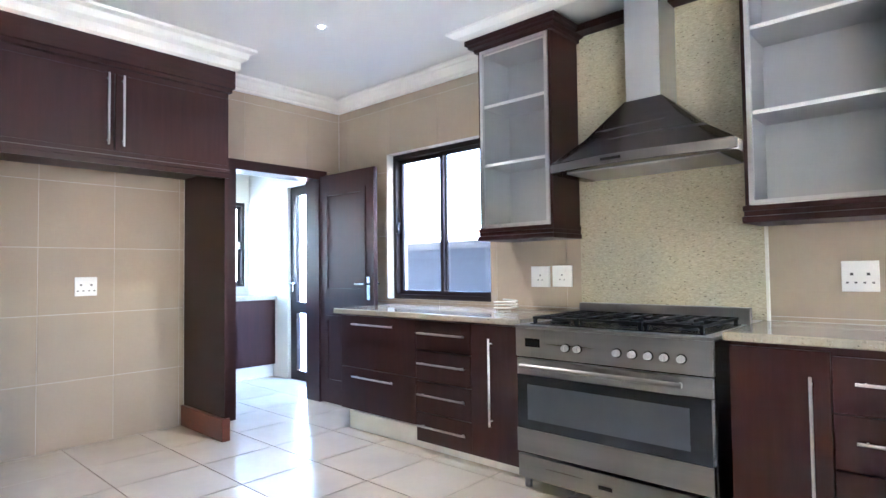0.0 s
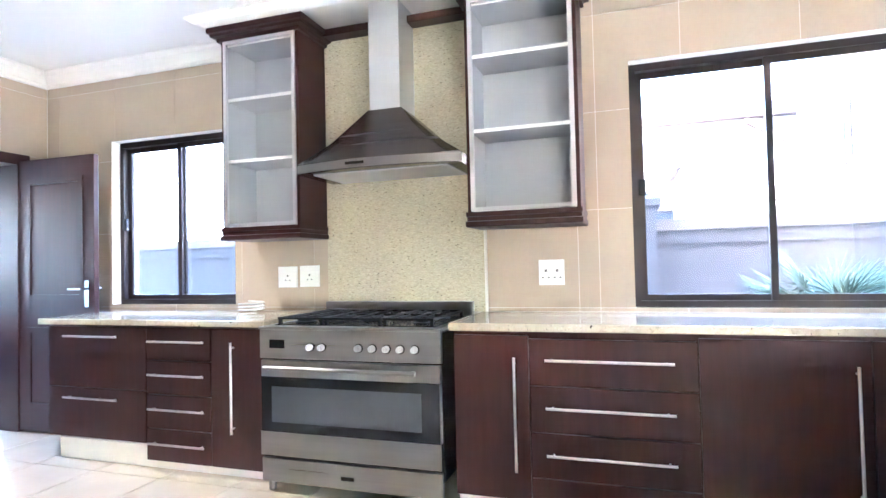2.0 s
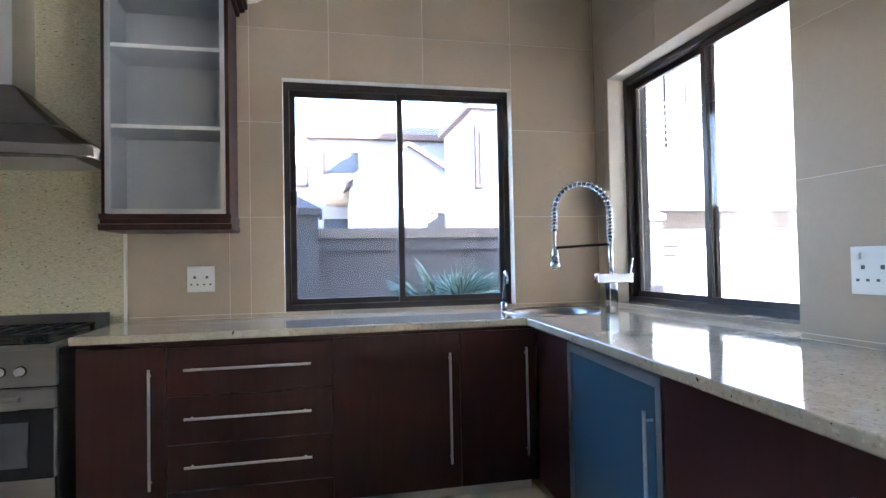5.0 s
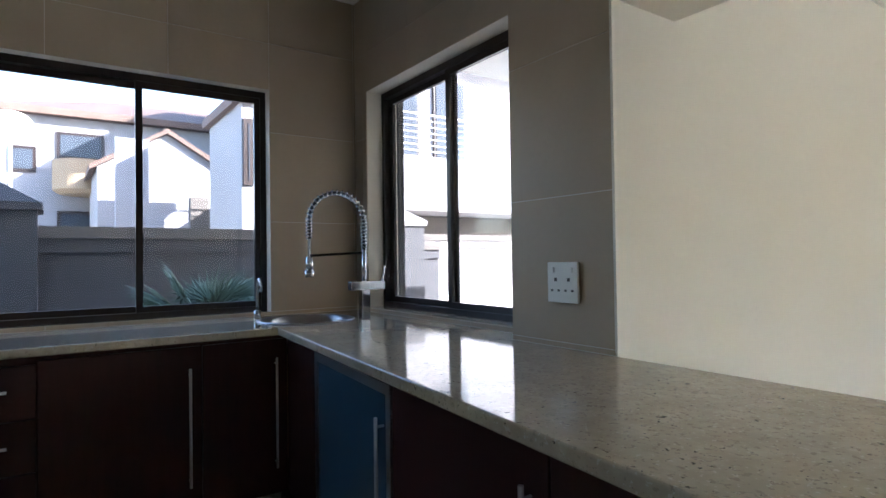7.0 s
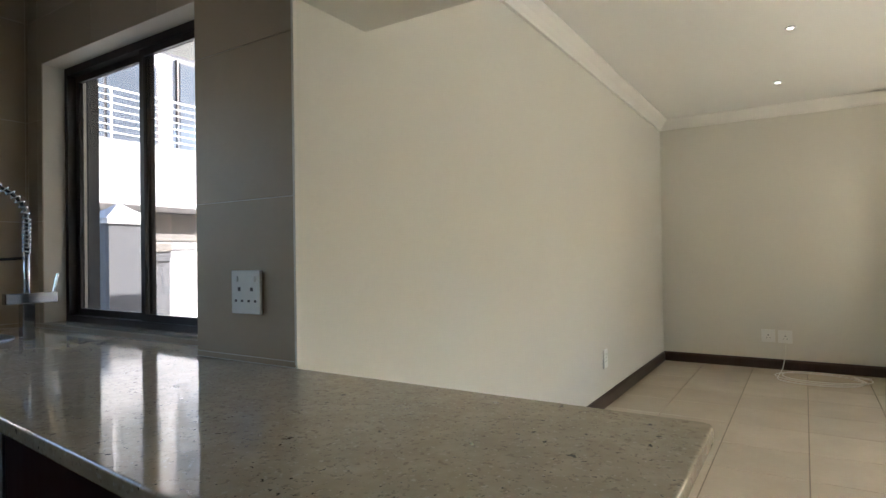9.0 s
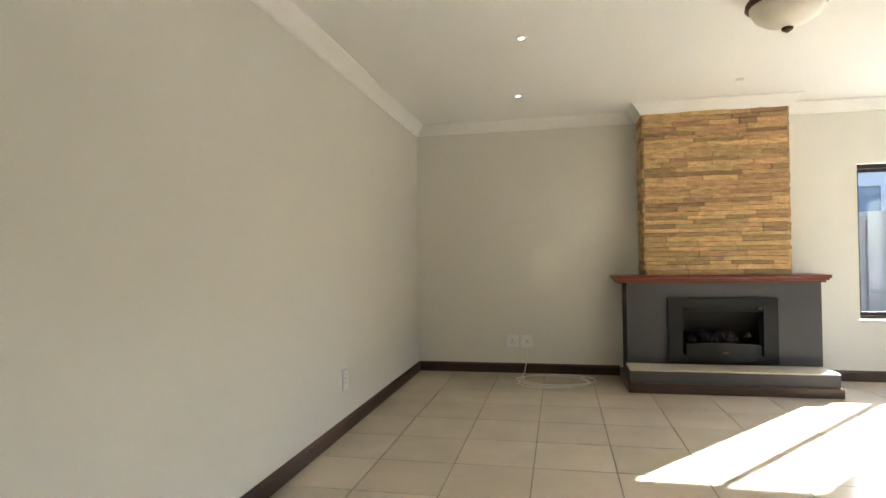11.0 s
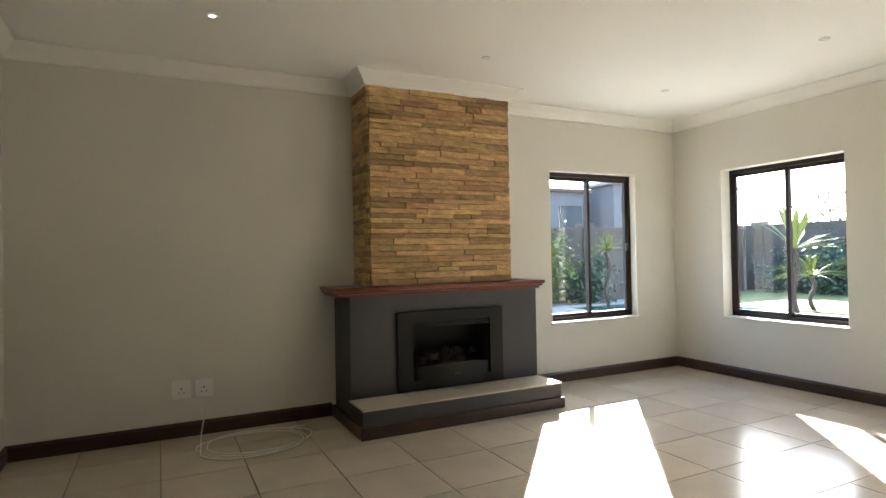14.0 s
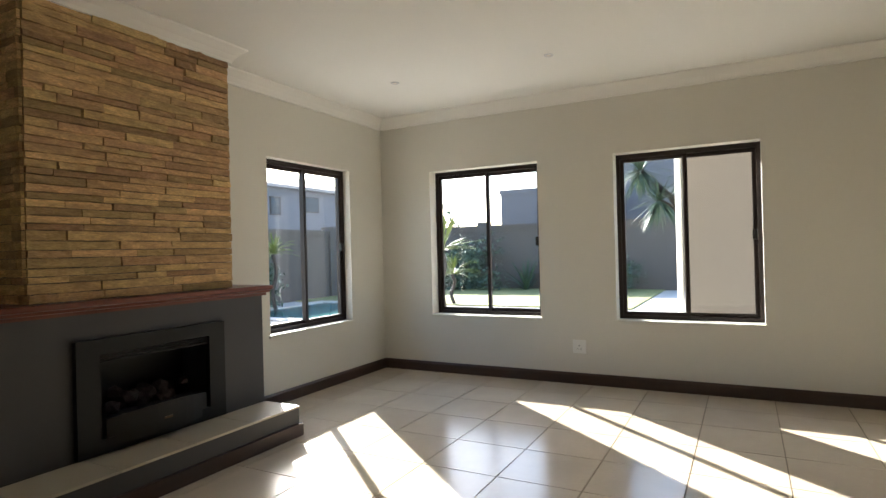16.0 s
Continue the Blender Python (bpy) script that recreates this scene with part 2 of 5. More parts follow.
def tube(bm, pts, r, sides=8):
    """A round tube through the points."""
    pts = [Vector(p) for p in pts]
    rings, normal = [], None
    for i, p in enumerate(pts):
        d = (pts[min(i + 1, len(pts) - 1)] - pts[max(i - 1, 0)]).normalized()
        side = normal if normal is not None else (Vector((0, 0, 1)).cross(d) if abs(d.z) < 0.95 else Vector((1, 0, 0)))
        side = (side - d * side.dot(d)).normalized()
        normal = side
        up = d.cross(side)
        rings.append([bm.verts.new(p + (side * math.cos(a) + up * math.sin(a)) * r) for a in (2 * math.pi * k / sides for k in range(sides))])
    for a, b in zip(rings, rings[1:]):
        for k in range(sides):
            bm.faces.new((a[k], a[(k + 1) % sides], b[(k + 1) % sides], b[k]))
    bm.faces.new(rings[0][::-1])
    bm.faces.new(rings[-1])
    return bm


def lathe(bm, at, profile, sides=32):
    """A body of revolution round a vertical axis: profile of (radius, height)."""
    x, y, z = at
    rings = [[bm.verts.new((x + r * math.cos(2 * math.pi * k / sides), y + r * math.sin(2 * math.pi * k / sides), z + h)) for k in range(sides)] for r, h in profile]
    for a, b in zip(rings, rings[1:]):
        for k in range(sides):
            bm.faces.new((a[k], a[(k + 1) % sides], b[(k + 1) % sides], b[k]))
    bm.faces.new(rings[0][::-1])
    bm.faces.new(rings[-1])
    return bm


def sweep(bm, path, profile):
    """Moulding along a level path; profile of (away from the wall to the path's left, height)."""
    pts = [Vector((x, y)) for x, y in path]
    rings = []
    for i, p in enumerate(pts):
        d0 = (p - pts[i - 1]).normalized() if i else (pts[1] - p).normalized()
        d1 = (pts[i + 1] - p).normalized() if i + 1 < len(pts) else d0
        n0, n1 = Vector((-d0.y, d0.x)), Vector((-d1.y, d1.x))
        n = (n0 + n1).normalized()
        n = n / max(0.3, n.dot(n0))
        rings.append([bm.verts.new((p.x + n.x * o, p.y + n.y * o, h)) for o, h in profile])
    k = len(profile)
    for a, b in zip(rings, rings[1:]):
        for i in range(k):
            bm.faces.new((a[i], b[i], b[(i + 1) % k], a[(i + 1) % k]))
    bm.faces.new(rings[0])
    bm.faces.new(rings[-1][::-1])
    bmesh.ops.recalc_face_normals(bm, faces=bm.faces)
    return bm


def base_of(ob):
    v = Vector((0, 0, 0))
    while ob:
        v += ob.location
        ob = ob.parent
    return v


def mesh_of(name, bm, mat, smooth=False):
    me = bpy.data.meshes.new(name)
    bm.to_mesh(me)
    bm.free()
    me.materials.append(mat)
    if smooth:
        for f in me.polygons:
            f.use_smooth = True
    return me


def thing(name, at, label, category, group="", kind=""):
    e = new(name)
    e.empty_display_size = 0.1
    e.location = at
    return tagged(e, label, category, group, kind)


def part(name, bm, mat, parent, label="", smooth=False):
    bmesh.ops.translate(bm, verts=bm.verts, vec=-base_of(parent))
    ob = new(name, mesh_of(name, bm, mat, smooth))
    ob.parent = parent
    return tagged(ob, label)


def solid(name, bm, mat, at=(0, 0, 0), label="", category="", group="", kind="", smooth=False):
    bmesh.ops.translate(bm, verts=bm.verts, vec=-Vector(at))
    ob = new(name, mesh_of(name, bm, mat, smooth))
    ob.location = at
    return tagged(ob, label, category, group, kind)


def slab(bm, axis, c0, c1, rect, holes=()):
    """One connected plate across the axis, from c0 to c1, with rectangular openings."""
    us = sorted({round(v, 5) for r in (rect, *holes) for v in r[:2] if rect[0] <= v <= rect[1]})
    vs = sorted({round(v, 5) for r in (rect, *holes) for v in r[2:] if rect[2] <= v <= rect[3]})

    def full(i, j):
        if not (0 <= i < len(us) - 1 and 0 <= j < len(vs) - 1):
            return False
        u, v = (us[i] + us[i + 1]) / 2, (vs[j] + vs[j + 1]) / 2
        return not any(h[0] < u < h[1] and h[2] < v < h[3] for h in holes)

    made = {}

    def vert(i, j, k):
        if (i, j, k) not in made:
            c, u, v = (c0, c1)[k], us[i], vs[j]
            made[i, j, k] = bm.verts.new((c, u, v) if axis == "x" else (u, c, v) if axis == "y" else (u, v, c))
        return made[i, j, k]

    faces = []
    for i in range(len(us) - 1):
        for j in range(len(vs) - 1):
            if not full(i, j):
                continue
            ring = ((i, j), (i + 1, j), (i + 1, j + 1), (i, j + 1))
            faces += [bm.faces.new([vert(*p, k) for p in ring]) for k in (0, 1)]
            for (p, q), (di, dj) in zip(zip(ring, ring[1:] + ring[:1]), ((0, -1), (1, 0), (0, 1), (-1, 0))):
                if not full(i + di, j + dj):
                    faces.append(bm.faces.new((vert(*p, 0), vert(*q, 0), vert(*q, 1), vert(*p, 1))))
    bmesh.ops.recalc_face_normals(bm, faces=faces)
    return bm


def stepped(bm, rings):
    """A stacked moulding: rectangles (x0, x1, y0, y1, z) joined from bottom to top."""
    rows = [[bm.verts.new((x, y, z)) for x, y in ((x0, y0), (x1, y0), (x1, y1), (x0, y1))] for x0, x1, y0, y1, z in rings]
    for a, b in zip(rows, rows[1:]):
        for k in range(4):
            bm.faces.new((a[k], a[(k + 1) % 4], b[(k + 1) % 4], b[k]))
    bm.faces.new(rows[0][::-1])
    bm.faces.new(rows[-1])
    return bm


def wall(name, axis, c0, c1, a0, a1, z0, z1, mat, holes=(), label=""):
    return solid(name, slab(bmesh.new(), axis, c0, c1, (a0, a1, z0, z1), holes), mat, (0, 0, 0), label, "wall", kind="structure")


# ---- structure ----
H = 2.755
FLOOR_X0, FLOOR_X1 = -4.565, 4.06
W1, W2 = (3.50, 4.62, 0.93, 2.17), (-0.545, 0.865, 0.912, 2.285)
W3 = (2.20, 3.69, 0.915, 2.32)
W4 = (-3.98, -2.83, 0.60, 2.13)
W5, W6 = (-6.00, -4.80, 0.61, 2.13), (-4.08, -2.90, 0.61, 2.13)
floor = solid("floor", boxed(-4.86, 4.10, -6.90, 7.6, -0.12, -0.006), FLOORGROUT, (0, 0, -0.006), "cream ceramic floor tiles with brown grout joints", "floor", kind="structure")
HIGH = 2.955
RAISED = [(-3.2, 2.13, -0.99, 1.05), (2.13, 3.86, -1.13, 1.05)]
ceiling = solid("ceiling", slab(bmesh.new(), "z", H, HIGH, (-4.86, 4.10, -6.90, 7.6), RAISED), CEILING, (0, 0, H), "smooth white painted ceiling, raised over the sink corner", "ceiling", kind="structure")
solid("ceiling", boxed(-3.3, 3.95, -1.2, 1.15, HIGH + 0.001, HIGH + 0.1), CEILING, (0, 0, HIGH), "smooth white raised ceiling panel", "ceiling", kind="structure")
wall_east = wall("wall_east", "x", 3.86, 4.10, -1.354, 5.45, 0, H, GROUT, (W1, W2), "kitchen wall clad in large beige tiles")
wall_north = wall("wall_north", "y", 5.29, 5.45, 2.50, 3.86, 0, H, GROUT, ((2.80, 3.62, 0, 2.02),), "beige tiled wall round the scullery doorway")
wall_alcove = wall("wall_alcove", "y", 5.45, 5.60, -4.86, 2.80, 0, H, GROUT, (), "beige tiled wall behind the empty fridge space")
wall_sink = wall("wall_sink", "y", -1.354, -1.13, 2.13, 3.86, 0, H, GROUT, (W3,), "beige tiled wall round the corner window")
wall_pier = wall("wall_pier", "y", -1.354, -0.99, 1.86, 2.13, 0, H, GROUT, (), "beige tiled pier beside the breakfast counter")
wall_living_east = wall("wall_living_east", "x", 1.61, 1.86, -6.617, -0.992, 0, H, PAINT, (), "smooth greige painted living room wall")
wall_south = wall("wall_south", "y", -6.79, -6.617, -4.79, 1.86, 0, H, PAINT, (W4,), "greige painted wall behind the fireplace")
wall_west = wall("wall_west", "x", -4.79, -4.565, -6.617, 5.60, 0, H, PAINT, (W5, W6), "greige painted wall with two windows")
# Unseen wall, added to hold back light reaching the kitchen from the west.
wall_kitchen_west = wall("wall_kitchen_west", "x", -3.35, -3.2, -1.354, 5.45, 0, H, PAINT, (), "unseen greige wall added to cut light from the west")
beam = wall("wall_header", "y", -1.354, -0.99, -3.2, 1.61, 2.10, H, PAINT, (), "greige painted header over the counter opening")
wall_living_north = wall("wall_living_north", "y", -1.354, -1.2, -4.565, -3.35, 0, H, PAINT, (), "smooth greige painted living room wall")
pier_edge = solid("trim", boxed(1.604, 1.614, -1.0, -0.985, 0.90, 2.10), PLINTH, (1.609, -0.99, 0.9), "slim white tile edge trim", "trim", kind="structure")
# Unseen open-topped walls, added to keep the sun off the yard to the east.
bm = slab(bmesh.new(), "z", H + 0.305, 5.9, (-4.86, 4.10, -6.90, 7.60), [(1.86, 4.10, -6.90, -1.354), (-4.66, 1.66, -6.70, -1.154), (-4.66, 3.90, -1.154, 7.40)])
solid("upper_storey", bm, TANHOUSE, (0, 0, H + 0.305), "unseen plain beige upper walls added to shade the east yard", "upper storey", kind="structure")
# scullery
wall_scullery_east = wall("wall_scullery_east", "x", 4.04, 4.2, 5.45, 7.45, 0, H, GROUT, ((5.62, 6.46, 0, 2.10),), "pale tiled scullery wall")
wall_scullery_north = wall("wall_scullery_north", "y", 7.30, 7.45, 2.35, 4.04, 0, H, GROUT, ((2.9, 4.0, 1.0, 2.0),), "pale tiled scullery wall with a window")
wall_scullery_west = wall("wall_scullery_west", "x", 2.25, 2.35, 5.60, 7.45, 0, H, GROUT, (), "pale tiled scullery wall")


def wall_tiles(parent, axis, face, sign, a0, a1, z0, z1, w, h, az, zz, holes, mesh_cache={}):
    """Tiles 5 mm proud of a wall face, in rows of height h from zz and columns of width w from az."""
    gap, thick = 0.003, 0.003
    k = math.floor((a0 - az) / w)
    while az + k * w < a1:
        j = math.floor((z0 - zz) / h)
        while zz + j * h < z1:
            r = (max(a0, az + k * w), min(a1, az + (k + 1) * w), max(z0, zz + j * h), min(z1, zz + (j + 1) * h))
            cut = [h for h in holes if h[0] < r[1] and h[1] > r[0] and h[2] < r[3] and h[3] > r[2]]
            b0, b1, c0, c1 = r
            if b1 - b0 < 0.012 or c1 - c0 < 0.012 or any(h[0] <= b0 and h[1] >= b1 and h[2] <= c0 and h[3] >= c1 for h in cut):
                j += 1
                continue
            mid = ((b0 + b1) / 2, (c0 + c1) / 2)
            key = (axis, sign, round(b1 - b0, 3), round(c1 - c0, 3)) + ((round(mid[0], 3), round(mid[1], 3)) if cut else ())
            if key not in mesh_cache:
                ha, hz = (b1 - b0 - gap) / 2, (c1 - c0 - gap) / 2
                lo, hi = sorted((-0.002 * sign, thick * sign))
                inner = [(max(-ha, h[0] - mid[0]), min(ha, h[1] - mid[0]), max(-hz, h[2] - mid[1]), min(hz, h[3] - mid[1])) for h in cut]
                mesh_cache[key] = mesh_of("tile", slab(bmesh.new(), axis, lo, hi, (-ha, ha, -hz, hz), inner), WALLTILE)
            t = new("tile", mesh_cache[key])
            t.parent = parent
            t.location = (face, mid[0], mid[1]) if axis == "x" else (mid[0], face, mid[1])
            j += 1
        k += 1


# ---- mouldings ----
CORN = [(0, H), (0.105, H), (0.105, H - 0.018), (0.085, H - 0.03), (0.07, H - 0.03), (0.06, H - 0.055), (0.035, H - 0.08), (0.022, H - 0.085), (0.022, H - 0.105), (0, H - 0.11)]
COVE = [(0, H), (0.10, H), (0.098, H - 0.012), (0.078, H - 0.028), (0.048, H - 0.056), (0.026, H - 0.088), (0.02, H - 0.107), (0, H - 0.11)]
solid("cornice", sweep(bmesh.new(), [(3.854, 3.34), (3.854, 5.284), (2.53, 5.284)], CORN), CORNICE, (3.85, 4.3, H - 0.1), "white stepped plaster cornice", "cornice", kind="structure")
solid("cornice", sweep(bmesh.new(), [(1.61, -6.617), (1.61, -1.354), (-4.565, -1.354)], COVE), CORNICE, (1.61, -4, H - 0.1), "white coved plaster cornice", "cornice", kind="structure")
solid("cornice", sweep(bmesh.new(), [(-4.565, -1.354), (-4.565, -6.617), (-2.10, -6.617), (-2.10, -6.235), (-0.775, -6.235), (-0.775, -6.617), (1.61, -6.617)], COVE), CORNICE, (-1.5, -6.6, H - 0.1), "white coved plaster cornice stepping round the chimney breast", "cornice", kind="structure")
SK = [(0, 0), (0.018, 0), (0.018, 0.085), (0.012, 0.097), (0.006, 0.105), (0, 0.105)]
solid("baseboard", sweep(bmesh.new(), [(-0.565, -6.617), (1.61, -6.617), (1.61, -1.0)], SK), SKIRT, (0.5, -6.6, 0), "dark brown wooden skirting board", "baseboard", kind="structure")
solid("baseboard", sweep(bmesh.new(), [(-4.565, -1.4), (-4.565, -6.617), (-2.33, -6.617)], SK), SKIRT, (-4, -6.6, 0), "dark brown wooden skirting board", "baseboard", kind="structure")
solid("baseboard", boxed(2.452, 2.51, 4.768, 5.44, 0, 0.155, bevel=0.004), REDWOOD, (2.44, 5.1, 0), "reddish wooden skirting at the cabinet column", "baseboard", kind="structure")


# ---- windows ----
def window(name, axis, c, a0, a1, z0, z1, inward, label, latch_side=1, glass=GLASS):
    """A two-leaf sliding window in a plane c of the axis; inward: the sign of the way into the room."""
    def bx(b0, b1, c0, c1, d0, d1, bevel=0.0):
        lo, hi = sorted((c + d0 * inward, c + d1 * inward))
        return boxed(lo, hi, b0, b1, c0, c1, bevel=bevel) if axis == "x" else boxed(b0, b1, lo, hi, c0, c1, bevel=bevel)

    mid = (a0 + a1) / 2
    at = (c, mid, z0) if axis == "x" else (mid, c, z0)
    w = thing(name, at, label, "window", kind="structure")
    f = slab(bmesh.new(), axis, c - 0.04, c + 0.04, (a0, a1, z0, z1), [(a0 + 0.034, a1 - 0.034, z0 + 0.034, z1 - 0.04)])
    part("window_frame", f, FRAME, w)
    for i, (s0, s1, d) in enumerate(((a0 + 0.034, mid + 0.02, 0.006), (mid - 0.02, a1 - 0.034, -0.026))):
        s = slab(bmesh.new(), axis, *sorted((c + d * inward, c + (d + 0.022) * inward)), (s0, s1, z0 + 0.034, z1 - 0.04), [(s0 + 0.034, s1 - 0.034, z0 + 0.068, z1 - 0.075)])
        sash = part("sash", s, FRAME, w)
        part("pane", bx(s0 + 0.03, s1 - 0.03, z0 + 0.064, z1 - 0.071, d + 0.009, d + 0.013), glass, sash)
    la = a1 - 0.075 if latch_side > 0 else a0 + 0.035
    part("latch", bx(la, la + 0.04, (z0 + z1) / 2 - 0.06, (z0 + z1) / 2 + 0.03, 0.03, 0.055, bevel=0.004), BLACK, w)
    return w


window("window_1", "x", 3.975, *W1, -1, "bronze aluminium sliding window above the worktop", 1, DIMGLASS)
window("window_2", "x", 3.975, *W2, -1, "bronze aluminium sliding window above the worktop", 1, DIMGLASS)
window("window_3", "y", -1.28, *W3, 1, "bronze aluminium sliding window beside the sink", -1, DIMGLASS)
window("window_4", "y", -6.74, *W4, 1, "bronze aluminium sliding window beside the fireplace", -1)
window("window_5", "x", -4.74, *W5, 1, "bronze aluminium sliding window onto the garden", 1)
window("window_6", "x", -4.74, *W6, 1, "bronze aluminium sliding window onto the garden", 1)
window("window_7", "y", 7.37, 2.9, 4.0, 1.0, 2.0, -1, "bronze aluminium sliding scullery window", 1)
for nm, b in (("window_sill", (-4.70, -4.545, -6.02, -4.78, 0.585, 0.612)), ("window_sill", (-4.70, -4.545, -4.10, -2.88, 0.585, 0.612)), ("window_sill", (-4.0, -2.81, -6.70, -6.597, 0.575, 0.602))):
    solid(nm, boxed(*b, bevel=0.004), PAINT, (b[0], b[2], b[4]), "painted window sill", "window sill", kind="structure")

# ---- kitchen ----
CT = 0.89


def bar_handle(parent, p, q, out):
    """A round bar handle between p and q on two posts that reach back by out."""
    p, q, out = Vector(p), Vector(q), Vector(out)
    bm = bmesh.new()
    rod(bm, p, q, 0.0065, 10)
    d = (q - p).normalized() * 0.03
    rod(bm, p + d, p + d + out, 0.005, 8)
    rod(bm, q - d, q - d + out, 0.005, 8)
    return part("handle", bm, ALU, parent, "brushed metal bar handle", smooth=False)


def base_unit_east(y0, y1, fronts, label, bars, zb=0.06):
    """A base unit whose front faces -x. fronts: heights of the joints; bars: a drawer's (y0, y1, drop below its top), or a door's (y, z0, z1)."""
    u = thing("base_cabinet", (3.5, (y0 + y1) / 2, 0), label, "cabinet", "kitchen base units")
    part("body", boxed(3.235, 3.84, y0, y1, zb, CT - 0.04), WOOD, u)
    for z0, z1 in zip(fronts, fronts[1:]):
        name = "door" if len(fronts) == 2 else "drawer_front"
        f = part(name, boxed(3.213, 3.233, y0 + 0.003, y1 - 0.003, z0 + 0.003, z1 - 0.003, bevel=0.002), WOOD, u)
        if len(fronts) == 2:
            bar_handle(f, (3.185, bars[0], bars[1]), (3.185, bars[0], bars[2]), (0.03, 0, 0))
        elif z1 - z0 > 0.15:
            bar_handle(f, (3.185, bars[0], z1 - bars[2]), (3.185, bars[1], z1 - bars[2]), (0.03, 0, 0))
    return u


base_unit_east(3.635, 4.43, (0.155, 0.465, 0.845), "dark wood base cabinet with two deep drawers", (3.84, 4.27, 0.062), 0.155)
base_unit_east(3.167, 3.635, (0.06, 0.25, 0.45, 0.65, 0.845), "dark wood base cabinet with four drawers", (3.20, 3.60, 0.083))
base_unit_east(2.80, 3.167, (0.06, 0.845), "narrow dark wood base cabinet with one door", (3.01, 0.26, 0.767))
base_unit_east(1.35, 1.72, (0.06, 0.835), "narrow dark wood base cabinet with one door", (1.417, 0.20, 0.732))
base_unit_east(0.619, 1.35, (0.06, 0.173, 0.384, 0.60, 0.82), "wide dark wood base cabinet with four drawers", (0.716, 1.273, 0.098))
base_unit_east(-0.011, 0.619, (0.06, 0.835), "dark wood base cabinet with one door", (0.044, 0.19, 0.735))
base_unit_east(-0.42, -0.011, (0.06, 0.835), "narrow dark wood corner cabinet with one door", (-0.357, 0.195, 0.743))
solid("plinth", boxed(3.27, 3.30, 2.80, 4.40, 0, 0.128), PLINTH, (3.285, 3.6, 0), "white tiled plinth below the base units", "plinth", kind="structure")
solid("plinth", boxed(3.27, 3.30, -0.40, 1.72, 0, 0.06), PLINTH, (3.285, 0.6, 0), "white tiled plinth below the base units", "plinth", kind="structure")


def skew(x):
    """The peninsula's front runs slightly out of square: its offset along y at x."""
    return -0.025 + 0.085 * (3.19 - x)


def lean(bm):
    for v in bm.verts:
        if v.co.y > -0.6:
            v.co.y += skew(v.co.x)
    return bm


def south_handle(parent, x, z0, z1):
    y = -0.365 + skew(x)
    return bar_handle(parent, (x, y, z0), (x, y, z1), (0, -0.03, 0))


def unit_south(x0, x1, label, kind="door"):
    """A base unit of the peninsula, front towards +y."""
    u = thing("base_cabinet", ((x0 + x1) / 2, -0.7, 0), label, "cabinet", "peninsula units")
    part("body", lean(boxed(x0, x1, -0.975, -0.415, 0.06, CT - 0.04)), WOOD, u)
    f = part("door", lean(boxed(x0 + 0.003, x1 - 0.003, -0.413, -0.393, 0.06, CT - 0.045, bevel=0.002)), WOOD, u)
    if kind == "door":
        south_handle(f, x0 + 0.06, 0.20, 0.755)
    return u


unit_south(2.755, 3.205, "dark wood corner filler cabinet", "plain")
unit_south(1.19, 1.945, "dark wood peninsula cabinet with one door")
unit_south(0.56, 1.19, "dark wood peninsula cabinet with one door")
dish = thing("dishwasher", (2.36, -0.7, 0), "built-in appliance with a blue film front in an aluminium frame", "dishwasher")
part("body", lean(boxed(1.95, 2.75, -0.97, -0.415, 0.02, CT - 0.045)), BLACK, dish)
part("front_panel", lean(boxed(1.986, 2.712, -0.413, -0.398, 0.06, 0.79, bevel=0.002)), BLUEFILM, dish, "blue protective film panel")
fr = slab(bmesh.new(), "y", -0.414, -0.39, (1.953, 2.745, 0.03, 0.825), [(1.986, 2.712, 0.06, 0.79)])
part("frame", lean(fr), ALU, dish, "aluminium door frame")
south_handle(dish, 2.012, 0.22, 0.715)


def worktop(name, poly, label, bowl=None):
    """A granite slab with rounded edges; bowl: centre and radius of a round cut-out."""
    bm = bmesh.new()
    loops = [poly] + ([[(bowl[0] + bowl[2] * math.cos(k * math.pi / 20), bowl[1] + bowl[2] * math.sin(k * math.pi / 20)) for k in range(40)]] if bowl else [])
    edges = []
    for loop in loops:
        vs = [bm.verts.new((x, y, CT - 0.038)) for x, y in loop]
        edges += [bm.edges.new((a, b)) for a, b in zip(vs, vs[1:] + vs[:1])]
    bmesh.ops.triangle_fill(bm, edges=edges, use_beauty=True)
    up = bmesh.ops.extrude_face_region(bm, geom=bm.faces[:])["geom"]
    bmesh.ops.translate(bm, verts=[v for v in up if isinstance(v, bmesh.types.BMVert)], vec=(0, 0, 0.038))
    bmesh.ops.recalc_face_normals(bm, faces=bm.faces)
    es = [e for e in bm.edges if abs(e.verts[0].co.z - e.verts[1].co.z) < 1e-4 and len(e.link_faces) == 2 and abs(e.link_faces[0].normal.z) + abs(e.link_faces[1].normal.z) < 1.5]
    bmesh.ops.bevel(bm, geom=es, offset=0.006, segments=3, affect="EDGES", profile=0.5)
    return solid(name, bm, GRANITE, (poly[0][0], poly[0][1], CT - 0.038), label, "worktop")


def arc(cx, cy, r, a0, a1, n=8):
    return [(cx + r * math.cos(radians(a0 + (a1 - a0) * i / n)), cy + r * math.sin(radians(a0 + (a1 - a0) * i / n))) for i in range(n + 1)]


